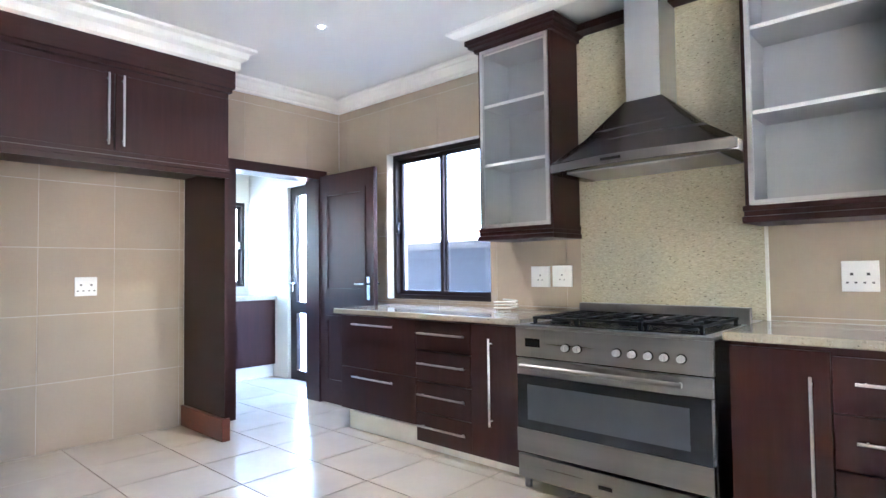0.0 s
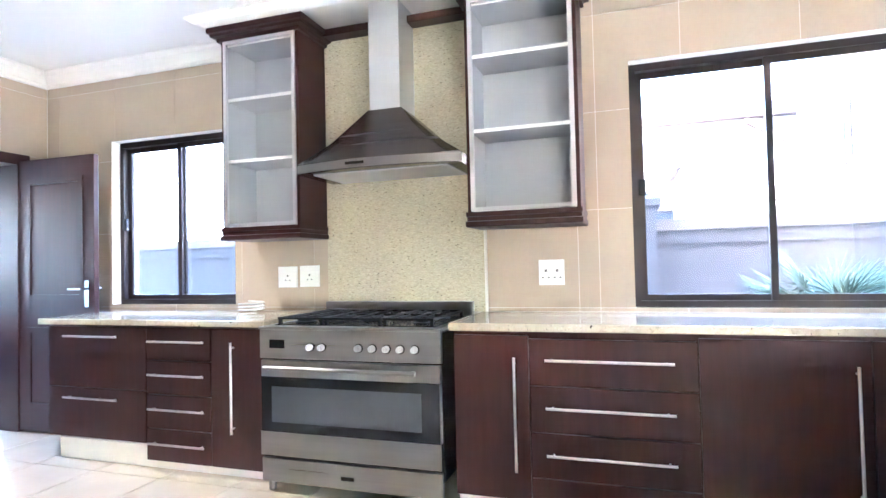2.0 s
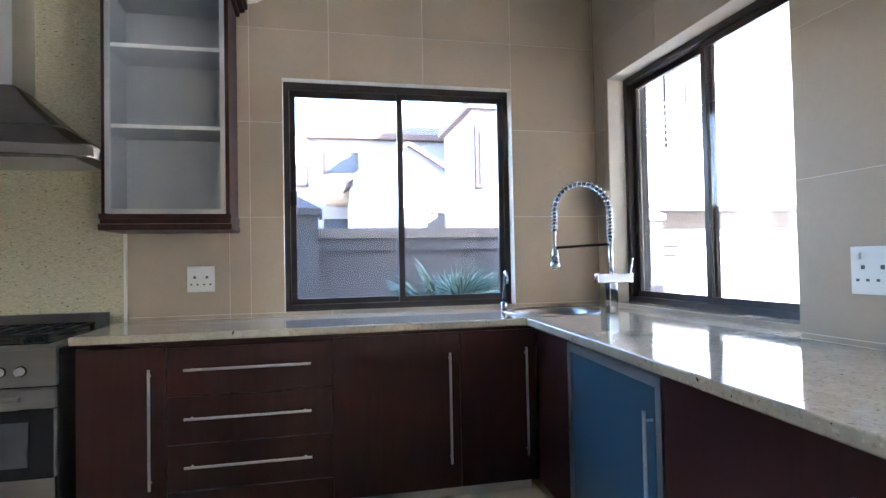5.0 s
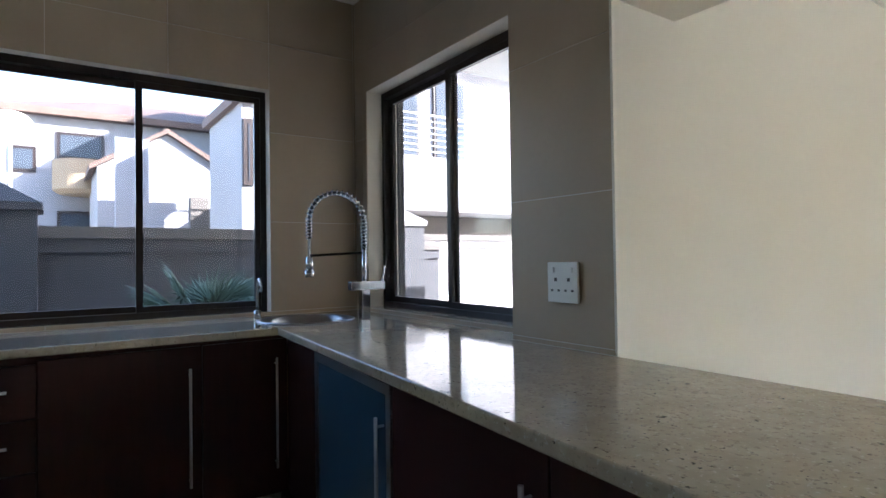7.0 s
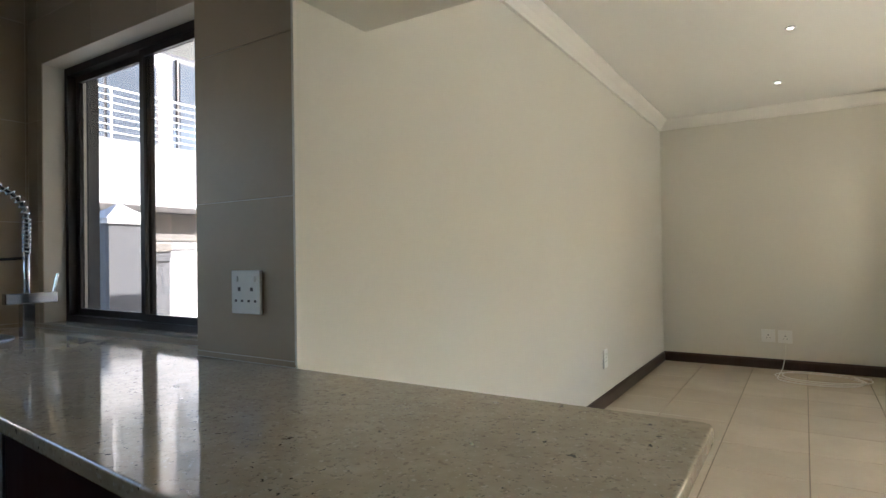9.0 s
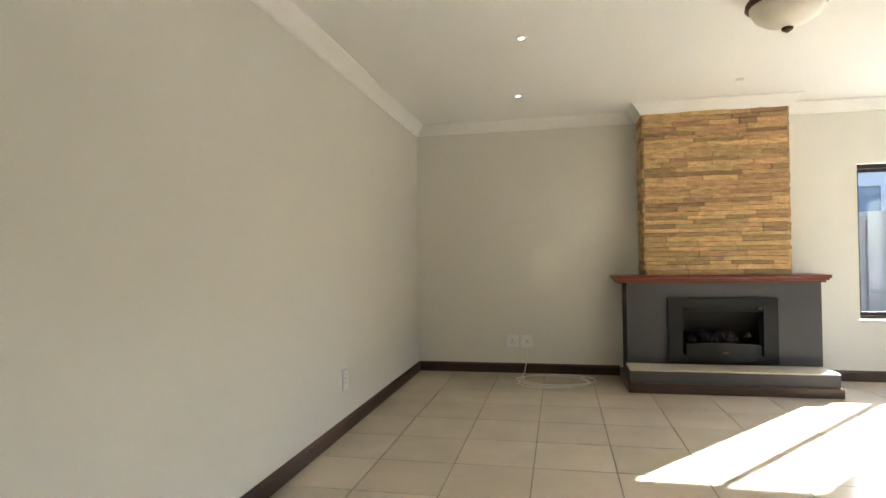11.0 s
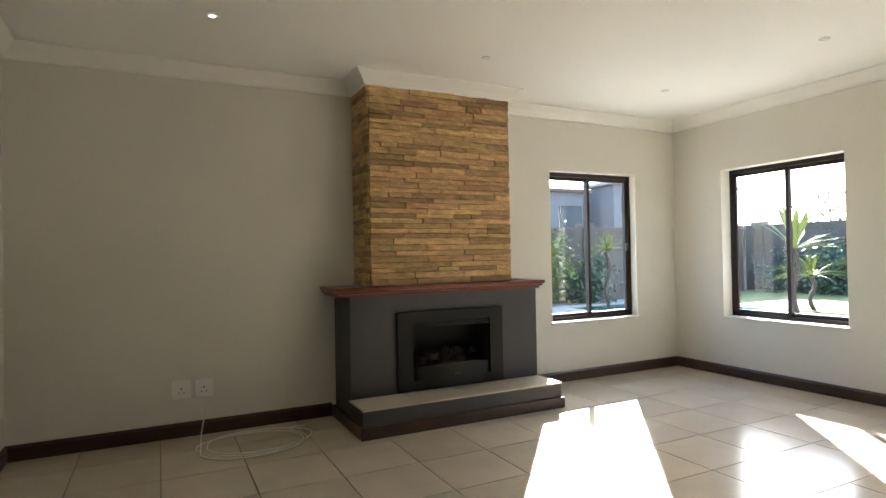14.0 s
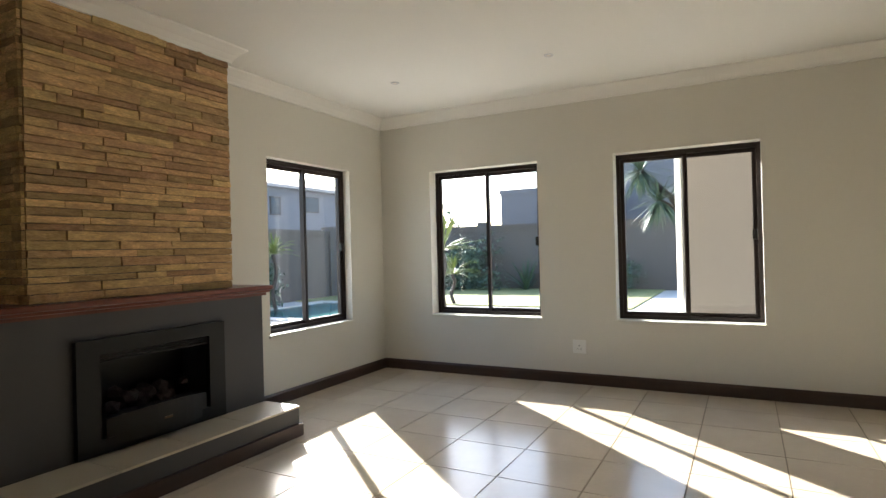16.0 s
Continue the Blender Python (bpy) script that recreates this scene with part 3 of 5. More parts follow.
worktop("worktop", [(3.19, 2.79), (3.853, 2.79), (3.853, 4.49), (3.19, 4.49)], "speckled cream granite worktop on the base units")
worktop("worktop", [(3.853, 1.735), (3.19, 1.735), (3.19, -0.365), (0.44, -0.134)] + arc(0.44, -0.194, 0.06, 105, 180) + arc(0.41, -0.96, 0.03, 180, 270) + [(1.60, -0.99), (2.135, -0.988), (2.135, -1.125), (3.853, -1.125)], "speckled cream granite worktop running into a breakfast peninsula", (3.47, -0.62, 0.25))
wall_sills = solid("window_sill", boxed(3.86, 3.934, -0.54, 0.86, CT - 0.03, 0.915), GRANITE, (3.9, 0, CT), "granite window sill", "window sill", kind="structure")
solid("window_sill", boxed(3.86, 3.934, 3.505, 4.615, CT - 0.03, 0.932), GRANITE, (3.9, 4, CT), "granite window sill", "window sill", kind="structure")
solid("window_sill", boxed(2.205, 3.685, -1.245, -1.13, CT - 0.03, 0.918), GRANITE, (3, -1.2, CT), "granite window sill", "window sill", kind="structure")

# range cooker
SY0, SY1 = 1.757, 2.773
st = thing("range_cooker", (3.45, 2.265, 0), "wide stainless steel range cooker with gas hob", "cooker")
part("body", boxed(3.15, 3.80, SY0, SY1, 0.13, 0.845, bevel=0.003), BLACK, st)
part("control_panel", boxed(3.125, 3.16, SY0, SY1, 0.70, 0.852, bevel=0.004), STEEL, st)
part("hob_top", boxed(3.118, 3.80, SY0 - 0.003, SY1 + 0.003, 0.852, 0.868, bevel=0.005), STEEL, st)
part("hob_well", boxed(3.19, 3.75, SY0 + 0.05, SY1 - 0.05, 0.866, 0.872), BLACK, st)
part("backguard", boxed(3.79, 3.835, SY0 + 0.02, SY1 - 0.02, 0.86, 0.955, bevel=0.004), STEEL, st)
door = part("oven_door", boxed(3.128, 3.16, SY0 + 0.005, SY1 - 0.005, 0.318, 0.690, bevel=0.004), STEEL, st)
part("oven_glass", boxed(3.122, 3.13, SY0 + 0.01, SY1 - 0.01, 0.318, 0.605), DARKGLASS, door, "black glass oven front")
part("oven_window", boxed(3.1185, 3.1225, SY0 + 0.10, SY1 - 0.075, 0.370, 0.556), OVENPANE, door)
part("lower_trim", boxed(3.119, 3.127, SY0 + 0.006, SY1 - 0.006, 0.195, 0.318), STEEL, st)
bm = bmesh.new()
rod(bm, (3.09, SY0 + 0.12, 0.655), (3.09, SY1 - 0.05, 0.655), 0.012, 12)
rod(bm, (3.09, SY0 + 0.14, 0.655), (3.13, SY0 + 0.14, 0.655), 0.008)
rod(bm, (3.09, SY1 - 0.07, 0.655), (3.13, SY1 - 0.07, 0.655), 0.008)
part("door_handle", bm, STEEL, door, "steel bar handle")
part("storage_drawer", boxed(3.128, 3.16, SY0 + 0.005, SY1 - 0.005, 0.055, 0.178, bevel=0.004), STEEL, st)
part("badge", boxed(3.124, 3.129, 2.23, 2.30, 0.10, 0.118), BLACK, st)
part("clock", boxed(3.121, 3.126, 2.62, 2.71, 0.755, 0.80), DARKGLASS, st)
for y in (2.462, 2.395, 2.187, 2.111, 2.035, 1.962, 1.886):
    bm = bmesh.new()
    rod(bm, (3.118, y, 0.766), (3.094, y, 0.766), 0.018, 16, 0.015)
    box(bm, 3.088, 3.096, y - 0.004, y + 0.004, 0.752, 0.780)
    knob = part("knob", bm, ALU, st, "steel knob")
    part("ring", rod(bmesh.new(), (3.126, y, 0.766), (3.120, y, 0.766), 0.022, 16), BLACK, knob, "black ring")
for y in (SY0 + 0.04, SY1 - 0.04):
    for x in (3.17, 3.76):
        part("leg", rod(bmesh.new(), (x, y, 0), (x, y, 0.13), 0.02), STEEL, st)
for i, (y, x, r) in enumerate(((1.92, 3.32, 0.035), (1.92, 3.62, 0.045), (2.265, 3.47, 0.062), (2.61, 3.32, 0.045), (2.61, 3.62, 0.035))):
    bm = lathe(bmesh.new(), (x, y, 0.871), [(r * 1.25, 0), (r * 1.25, 0.008), (r, 0.012), (r, 0.022), (r * 0.4, 0.026)], 20)
    part("burner", bm, IRON, st)
for y0, y1 in ((SY0 + 0.06, 2.09), (2.10, 2.43), (2.44, SY1 - 0.06)):
    bm = bmesh.new()
    for a in (3.21, 3.47, 3.73):
        box(bm, a - 0.006, a + 0.006, y0, y1, 0.898, 0.910)
    for b in (y0 + 0.006, (y0 + y1) / 2, y1 - 0.006):
        box(bm, 3.21, 3.73, b - 0.006, b + 0.006, 0.897, 0.909)
    for b in ((y0 * 3 + y1) / 4, (y0 + 3 * y1) / 4):
        box(bm, 3.27, 3.41, b - 0.005, b + 0.005, 0.899, 0.911)
        box(bm, 3.53, 3.67, b - 0.005, b + 0.005, 0.899, 0.911)
    for a in (3.215, 3.725):
        for b in (y0 + 0.01, y1 - 0.01):
            box(bm, a - 0.008, a + 0.008, b - 0.008, b + 0.008, 0.871, 0.90)
    part("pan_support", bm, IRON, st, "black cast iron pan support")

# splashback and hood
solid("splashback", boxed(3.846, 3.862, 1.712, 2.765, CT, 2.70), MOSAIC, (3.855, 2.24, CT), "olive speckled stone mosaic splashback behind the cooker", "splashback", kind="structure")
solid("trim", boxed(3.842, 3.858, 1.698, 1.711, CT, 1.375), PLINTH, (3.85, 1.70, CT), "slim white edge trim beside the mosaic", "trim", kind="structure")
hood = thing("cooker_hood", (3.6, 2.21, 1.69), "stainless steel chimney cooker hood on the wall", "cooker hood")
bm = bmesh.new()
y0, y1, x0, x1 = 1.715, 2.715, 3.36, 3.845
out = [(x0 + 0.06, y0), (x1, y0), (x1, y1), (x0 + 0.06, y1)] + [(x0 + 0.06 - 0.075 * math.sin(math.pi * k / 10), y1 + (y0 - y1) * k / 10) for k in range(1, 10)]
low = [bm.verts.new((x, y, 1.715)) for x, y in out]
mid = [bm.verts.new((x, y, 1.772)) for x, y in out]
c = Vector((3.73, 2.234))
top = [bm.verts.new((c.x + max(-0.13, min(0.115, (x - c.x) * 0.5)), c.y + max(-0.105, min(0.105, (y - c.y) * 0.35)), 2.10)) for x, y in out]
n = len(out)
flare = [bm.verts.new((a.co.x + (b.co.x - a.co.x) * 0.47, a.co.y + (b.co.y - a.co.y) * 0.47, 1.90)) for a, b in zip(mid, top)]
for a, b in ((low, mid), (mid, flare), (flare, top)):
    for k in range(n):
        bm.faces.new((a[k], a[(k + 1) % n], b[(k + 1) % n], b[k]))
bm.faces.new(low[::-1])
bm.faces.new(top)
bmesh.ops.split_edges(bm, edges=[e for e in bm.edges if (e.verts[0].co.z == e.verts[1].co.z and abs(e.verts[0].co.z - 1.90) > 0.01) or max(v.co.x for v in e.verts) > 3.84])
bmesh.ops.recalc_face_normals(bm, faces=bm.faces)
part("canopy", bm, HOODSHADE, hood, smooth=True)
band = bmesh.new()
edge = out[3:] + out[:1]
rows = [[band.verts.new((x - o, y, z)) for x, y in edge] for o, z in ((0.004, 1.722), (0.004, 1.768), (-0.01, 1.768), (-0.01, 1.722))]
for a in range(4):
    for k in range(len(edge) - 1):
        band.faces.new((rows[a][k], rows[a][k + 1], rows[(a + 1) % 4][k + 1], rows[(a + 1) % 4][k]))
band.faces.new([r[0] for r in rows])
band.faces.new([r[-1] for r in rows])
bmesh.ops.recalc_face_normals(band, faces=band.faces)
# Band and chimney get paler metals in place of their bright reflections.
part("front_band", band, STEEL, hood, "steel front band, paler for its sheen")
part("chimney", boxed(3.605, 3.845, 2.136, 2.331, 2.098, H - 0.01, bevel=0.003), ALU, hood, "steel chimney in a paler metal for its sheen")
part("filter", boxed(3.44, 3.80, 1.80, 2.62, 1.708, 1.717), ALU, hood)
part("button_strip", boxed(3.336, 3.345, 2.25, 2.36, 1.738, 1.752), BLACK, hood)


def open_unit(y0, y1, zb, shelves, label):
    """An open wall unit with a crown, a moulded foot and an aluminium front frame."""
    u = thing("wall_cabinet", (3.69, (y0 + y1) / 2, zb), label, "cabinet", "open wall units")
    part("side_panel", boxed(3.525, 3.844, y0, y0 + 0.02, zb + 0.08, 2.62), WOOD, u)
    part("side_panel", boxed(3.525, 3.844, y1 - 0.02, y1, zb + 0.08, 2.62), WOOD, u)
    part("back_panel", boxed(3.832, 3.844, y0 + 0.02, y1 - 0.02, zb + 0.08, 2.62), GREYBOARD, u)
    for y in (y0 + 0.02, y1 - 0.026):
        part("lining", boxed(3.535, 3.832, y, y + 0.006, zb + 0.085, 2.62), GREYBOARD, u)
    for z in (zb + 0.085, *shelves, 2.605):
        board = part("shelf", boxed(3.55, 3.832, y0 + 0.026, y1 - 0.026, z - 0.009, z + 0.009), GREYBOARD, u)
        part("edge_strip", boxed(3.54, 3.55, y0 + 0.027, y1 - 0.027, z - 0.009, z + 0.009), WHITEPLASTIC, board, "white edge strip")
    f = slab(bmesh.new(), "x", 3.512, 3.532, (y0 + 0.02, y1 - 0.02, zb + 0.085, 2.62), [(y0 + 0.042, y1 - 0.042, zb + 0.105, 2.60)])
    part("door_frame", f, ALU, u, "aluminium door frame without glass")
    f = stepped(bmesh.new(), [(3.525 - o, 3.844, y0 - o * 0.5, y1 + o * 0.5, zb + a) for o, a in ((0.014, 0), (0.02, 0.006), (0.02, 0.028), (0.008, 0.032), (0.008, 0.053), (0.016, 0.057), (0.016, 0.08))])
    part("foot_moulding", f, WOODH, u)
    f = stepped(bmesh.new(), [(3.525 - o, 3.844, y0 - o, y1 + o, a) for o, a in ((0.02, 2.62), (0.02, 2.642), (0.05, 2.648), (0.05, 2.663), (0.065, 2.668), (0.065, 2.70))])
    part("crown", f, WOODH, u)
    return u


open_unit(2.765, 3.325, 1.357, (1.857, 2.25), "dark wood open wall unit with grey shelves")
open_unit(1.115, 1.715, 1.375, (1.90, 2.31), "dark wood open wall unit with grey shelves")
solid("pelmet", boxed(3.74, 3.84, 1.74, 2.74, 2.655, 2.70, bevel=0.004), WOODH, (3.76, 2.24, 2.64), "dark wood pelmet joining the wall units", "pelmet")
solid("cornice", sweep(bmesh.new(), [(3.854, 1.05), (3.46, 1.05), (3.46, 3.39), (3.854, 3.39)][::-1], [(0.0, H), (-0.09, H), (-0.09, H - 0.015), (-0.05, H - 0.04), (0.0, H - 0.052)]), CORNICE, (3.6, 2.2, H - 0.06), "white cornice above the wall units", "cornice", kind="structure")

# fridge surround
fs = thing("fridge_cabinet", (1.77, 5.1, 0), "dark wood overhead cabinet and side panel round an empty fridge space", "cabinet")
part("side_panel", boxed(2.478, 2.506, 4.79, 5.445, 0, 2.50, bevel=0.003), WOOD, fs)
part("side_panel", boxed(1.03, 1.10, 4.79, 5.445, 0, 2.50, bevel=0.003), WOOD, fs)
part("body", boxed(1.10, 2.478, 4.82, 5.445, 1.90, 2.50), WOOD, fs)
for a, b, s in ((1.08, 1.765, 1), (1.77, 2.49, -1)):
    d = part("door", boxed(a, b, 4.78, 4.80, 1.925, 2.40, bevel=0.003), WOOD, fs)
    x = 1.727 if s > 0 else 1.812
    bar_handle(d, (x, 4.752, 1.955), (x, 4.752, 2.395), (0, 0.03, 0))
f = stepped(bmesh.new(), [(1.03 - o, 2.50 + o, 4.78 - o, 5.28, a) for o, a in ((0.0, 2.40), (0.0, 2.437), (0.02, 2.443), (0.02, 2.467), (0.035, 2.473), (0.035, 2.60))])
part("crown", f, WOODH, fs)
f = stepped(bmesh.new(), [(1.03, 2.50 + o, 4.785 - o, 4.83, a) for o, a in ((0.004, 1.835), (0.004, 1.868), (0.012, 1.873), (0.012, 1.893), (0.0, 1.898), (0.0, 1.925))])
part("lower_moulding", f, WOODH, fs)
solid("cornice", sweep(bmesh.new(), [(1.0, 4.745), (2.541, 4.745), (2.541, 5.28)][::-1], [(0, H), (0.105, H), (0.105, H - 0.018), (0.07, H - 0.03), (0.06, H - 0.07), (0.022, H - 0.09), (0.022, H - 0.14), (0, H - 0.155)]), CORNICE, (1.8, 4.7, H - 0.15), "white stepped cornice above the fridge cabinet", "cornice", kind="structure")

# doorway, door
dfm = slab(bmesh.new(), "y", 5.265, 5.47, (2.735, 3.70, 0, 2.085), [(2.812, 3.608, 0, 2.005)])
solid("door_frame", dfm, WOODH, (3.2, 5.3, 0), "dark wood door frame", "door frame", kind="structure")
solid("trim", boxed(2.51, 2.735, 5.272, 5.286, 0, 2.3), PLINTH, (2.6, 5.28, 0), "white edge strip beside the door frame", "trim", kind="structure")
leaf = thing("door_1", (3.64, 4.9, 0), "dark stained panelled wooden door standing open", "door", kind="structure")
part("leaf", boxed(3.62, 3.66, 4.52, 5.28, 0.01, 2.03, bevel=0.003), WOOD, leaf)
for z0, z1 in ((0.18, 0.78), (0.98, 1.88)):
    p = slab(bmesh.new(), "x", 3.612, 3.622, (4.62, 5.18, z0, z1), [(4.66, 5.14, z0 + 0.04, z1 - 0.04)])
    part("panel_moulding", p, WOODH, leaf)
for sx in (3.612, 3.668):
    k = bmesh.new()
    box(k, sx - 0.004, sx + 0.004, 4.56, 4.60, 0.93, 1.12)
    o = -0.05 if sx < 3.64 else 0.05
    rod(k, (sx, 4.58, 1.06), (sx + o, 4.58, 1.06), 0.009)
    rod(k, (sx + o, 4.575, 1.06), (sx + o, 4.70, 1.06), 0.009)
    part("door_handle", k, CHROME, leaf, "chrome lever handle")

# scullery things
sc = thing("scullery_cabinet", (3.3, 6.98, 0), "dark wood scullery base cabinet under a pale worktop", "cabinet")
part("body", boxed(2.4, 4.03, 6.70, 7.29, 0.14, 0.86), WOOD, sc)
part("kick_board", boxed(2.4, 4.03, 6.74, 6.76, 0, 0.14), PLINTH, sc)
solid("worktop", boxed(2.4, 4.035, 6.66, 7.295, 0.86, 0.90, bevel=0.004), GRANITE, (3.2, 7, 0.86), "pale granite scullery worktop", "worktop")
st2 = thing("scullery_tap", (3.05, 7.12, 0.90), "curved chrome tap on the scullery worktop", "tap")
part("spout", tube(bmesh.new(), [(3.05, 7.12, 0.90), (3.05, 7.12, 1.12)] + [(3.05, 7.04 + 0.08 * math.cos(math.pi * k / 8), 1.12 + 0.08 * math.sin(math.pi * k / 8)) for k in range(1, 9)] + [(3.05, 6.96, 1.08)], 0.011), CHROME, st2, smooth=True)
solid("black_tin", lathe(bmesh.new(), (2.78, 6.95, 0.90), [(0.05, 0), (0.055, 0.01), (0.055, 0.10), (0.04, 0.125), (0.025, 0.13), (0.025, 0.15), (0.005, 0.152)], 20), BLACK, (2.78, 6.95, 0.90), "small black tin on the scullery worktop", "tin")
gd = thing("door_2", (4.10, 6.04, 0), "bronze aluminium glazed outer door", "door", kind="structure")
f = slab(bmesh.new(), "x", 4.08, 4.13, (5.62, 6.46, 0, 2.10), [(5.73, 6.35, 0.10, 0.72), (5.73, 6.35, 0.84, 2.0)])
part("door_frame", f, FRAME, gd)
part("pane", boxed(4.10, 4.106, 5.73, 6.35, 0.10, 0.72), GLASS, gd)
part("pane", boxed(4.10, 4.106, 5.73, 6.35, 0.84, 2.0), GLASS, gd)
k = bmesh.new()
box(k, 4.07, 4.08, 6.39, 6.43, 0.95, 1.12)
rod(k, (4.03, 6.41, 1.04), (4.08, 6.41, 1.04), 0.009)
rod(k, (4.03, 6.42, 1.04), (4.03, 6.29, 1.04), 0.009)
part("door_handle", k, CHROME, gd)

# ---- sink and taps ----
sk = thing("round_sink", (3.47, -0.62, CT), "round stainless steel sink set in the worktop corner", "sink")
bm = lathe(bmesh.new(), (3.47, -0.62, CT), [(0.02, -0.176), (0.16, -0.172), (0.222, -0.14), (0.242, -0.01), (0.272, 0.0005), (0.273, 0.004), (0.262, 0.008), (0.248, 0.008), (0.238, 0.003), (0.232, -0.02), (0.212, -0.13), (0.15, -0.158), (0.02, -0.164)], 48)
part("bowl", bm, STEEL, sk, smooth=True)
part("drain", lathe(bmesh.new(), (3.47, -0.62, CT - 0.163), [(0.04, 0.0), (0.038, 0.006), (0.01, 0.005)], 20), CHROME, sk)

TX, TY = 3.245, -0.875
tap = thing("sink_mixer", (TX, TY, CT), "tall chrome spring-neck kitchen mixer tap", "tap")
part("base", boxed(TX - 0.025, TX + 0.025, TY - 0.025, TY + 0.025, CT, CT + 0.165, bevel=0.004), CHROME, tap)
part("stem", rod(bmesh.new(), (TX, TY, CT + 0.165), (TX, TY, CT + 0.42), 0.012, 12), CHROME, tap, smooth=True)
lever = part("lever_block", boxed(TX - 0.022, TX + 0.022, TY - 0.12, TY + 0.09, CT + 0.165, CT + 0.215, bevel=0.004), CHROME, tap)
part("lever", rod(bmesh.new(), (TX, TY - 0.11, CT + 0.21), (TX - 0.01, TY - 0.125, CT + 0.30), 0.006), CHROME, lever)
d = Vector((0.10, 1.0)).normalized()
R = 0.155


def neck(s):
    """The point and the turn of the neck's axis at s from 0 to 1."""
    if s < 0.25:
        return Vector((TX, TY, CT + 0.40 + s / 0.25 * 0.15)), 0.0
    if s < 0.82:
        a = math.pi * (s - 0.25) / 0.57
        return Vector((TX + d.x * R * (1 - math.cos(a)), TY + d.y * R * (1 - math.cos(a)), CT + 0.55 + R * math.sin(a))), a
    return Vector((TX + d.x * 2 * R, TY + d.y * 2 * R, CT + 0.55 - (s - 0.82) / 0.18 * 0.10)), math.pi


sidev = Vector((-d.y, d.x, 0))
coil = []
for k in range(560):
    p, a = neck(k / 559)
    radial = Vector((d.x * -math.cos(a), d.y * -math.cos(a), math.sin(a)))
    coil.append(p + (radial * math.cos(k * 0.36) + sidev * math.sin(k * 0.36)) * 0.0145)
part("spring", tube(bmesh.new(), coil, 0.0044, 6), CHROME, tap, "chrome spring coil", smooth=True)
part("inner_hose", tube(bmesh.new(), [neck(k / 40)[0] for k in range(41)], 0.008, 8), BLACK, tap, smooth=True)
hx, hy = TX + d.x * 2 * R, TY + d.y * 2 * R
part("hose", tube(bmesh.new(), [(hx, hy, CT + 0.45), (hx + 0.004, hy, CT + 0.40), (hx, hy, CT + 0.345)], 0.008), CHROME, tap)
bm = rod(bmesh.new(), (hx, hy, CT + 0.355), (hx, hy, CT + 0.28), 0.016, 14, 0.021)
rod(bm, (hx, hy, CT + 0.28), (hx, hy, CT + 0.245), 0.027, 14, 0.022)
part("spray_head", bm, CHROME, tap, smooth=True)
part("holder_arm", rod(bmesh.new(), (TX, TY, CT + 0.375), (hx, hy, CT + 0.36), 0.007), BLACK, tap)
ft = thing("filter_tap", (3.70, -0.415, CT), "small chrome drinking water tap", "tap")
bm = rod(bmesh.new(), (3.70, -0.415, CT), (3.70, -0.415, CT + 0.05), 0.02, 14)
tube(bm, [(3.70, -0.415, CT + 0.05), (3.70, -0.415, CT + 0.18)] + [(3.70 - 0.035 * (1 - math.cos(math.pi * k / 8)), -0.415, CT + 0.18 + 0.05 * math.sin(math.pi * k / 8)) for k in range(1, 8)] + [(3.63, -0.415, CT + 0.16)], 0.009)
part("spout", bm, CHROME, ft, smooth=True)


# ---- sockets ----
def socket(axis, face, sign, a, z, size, label, rows):
    """A switched wall socket plate; rows of (offset along, offset up, width, height) for slots and rockers."""
    at = (face, a, z) if axis == "x" else (a, face, z)
    s = thing("wall_socket", at, label, "socket", "wall sockets")

    def bx(d0, d1, u, v, w, h, bevel=0.0):
        lo, hi = sorted((face + sign * d0, face + sign * d1))
        return boxed(*((lo, hi, a + u - w / 2, a + u + w / 2) if axis == "x" else (a + u - w / 2, a + u + w / 2, lo, hi)), z + v - h / 2, z + v + h / 2, bevel=bevel)

    part("plate", bx(0, 0.012, 0, 0, *size, bevel=0.003), WHITEPLASTIC, s)
    for kind, u, v, w, h in rows:
        if kind == "slot":
            part("slot", bx(0.0115, 0.0128, u, v, w, h), DARKHOLE, s)
        else:
            part("rocker", bx(0.011, 0.018, u, v, w, h, bevel=0.002), WHITEPLASTIC, s)
    return s


BIG = [("rocker", -0.045, 0.045, 0.016, 0.02), ("rocker", 0.045, 0.045, 0.016, 0.02), ("slot", -0.032, 0.01, 0.013, 0.013), ("slot", 0.032, 0.01, 0.013, 0.013)] + [("slot", u, -0.03, 0.011, 0.008) for u in (-0.05, -0.017, 0.017, 0.05)]
ONE = [("rocker", -0.02, 0.035, 0.014, 0.016), ("slot", 0.0, 0.008, 0.011, 0.011), ("slot", -0.016, -0.022, 0.009, 0.007), ("slot", 0.016, -0.022, 0.009, 0.007)]
socket("x", 3.853, -1, 1.317, 1.117, (0.145, 0.145), "white double wall socket on beige tiles", BIG)
socket("x", 3.853, -1, 3.070, 1.116, (0.145, 0.14), "white wall socket on beige tiles", ONE)
socket("x", 3.853, -1, 2.903, 1.119, (0.145, 0.14), "white wall socket on beige tiles", ONE)
socket("y", -0.984, 1, 1.838, 1.132, (0.147, 0.149), "white double wall socket on the tiled pier", BIG)
socket("y", 5.443, -1, 1.803, 1.085, (0.135, 0.13), "white double wall socket in the fridge space", BIG)
socket("y", -6.617, 1, 0.557, 0.346, (0.128, 0.134), "white wall socket above the skirting", ONE)
socket("y", -6.617, 1, 0.404, 0.342, (0.128, 0.134), "white aerial socket above the skirting", ONE)
socket("x", -4.565, 1, -4.43, 0.352, (0.126, 0.126), "white wall socket below the windows", ONE)
socket("x", 1.61, -1, -4.32, 0.385, (0.10, 0.15), "white wall socket on the living room wall", ONE)
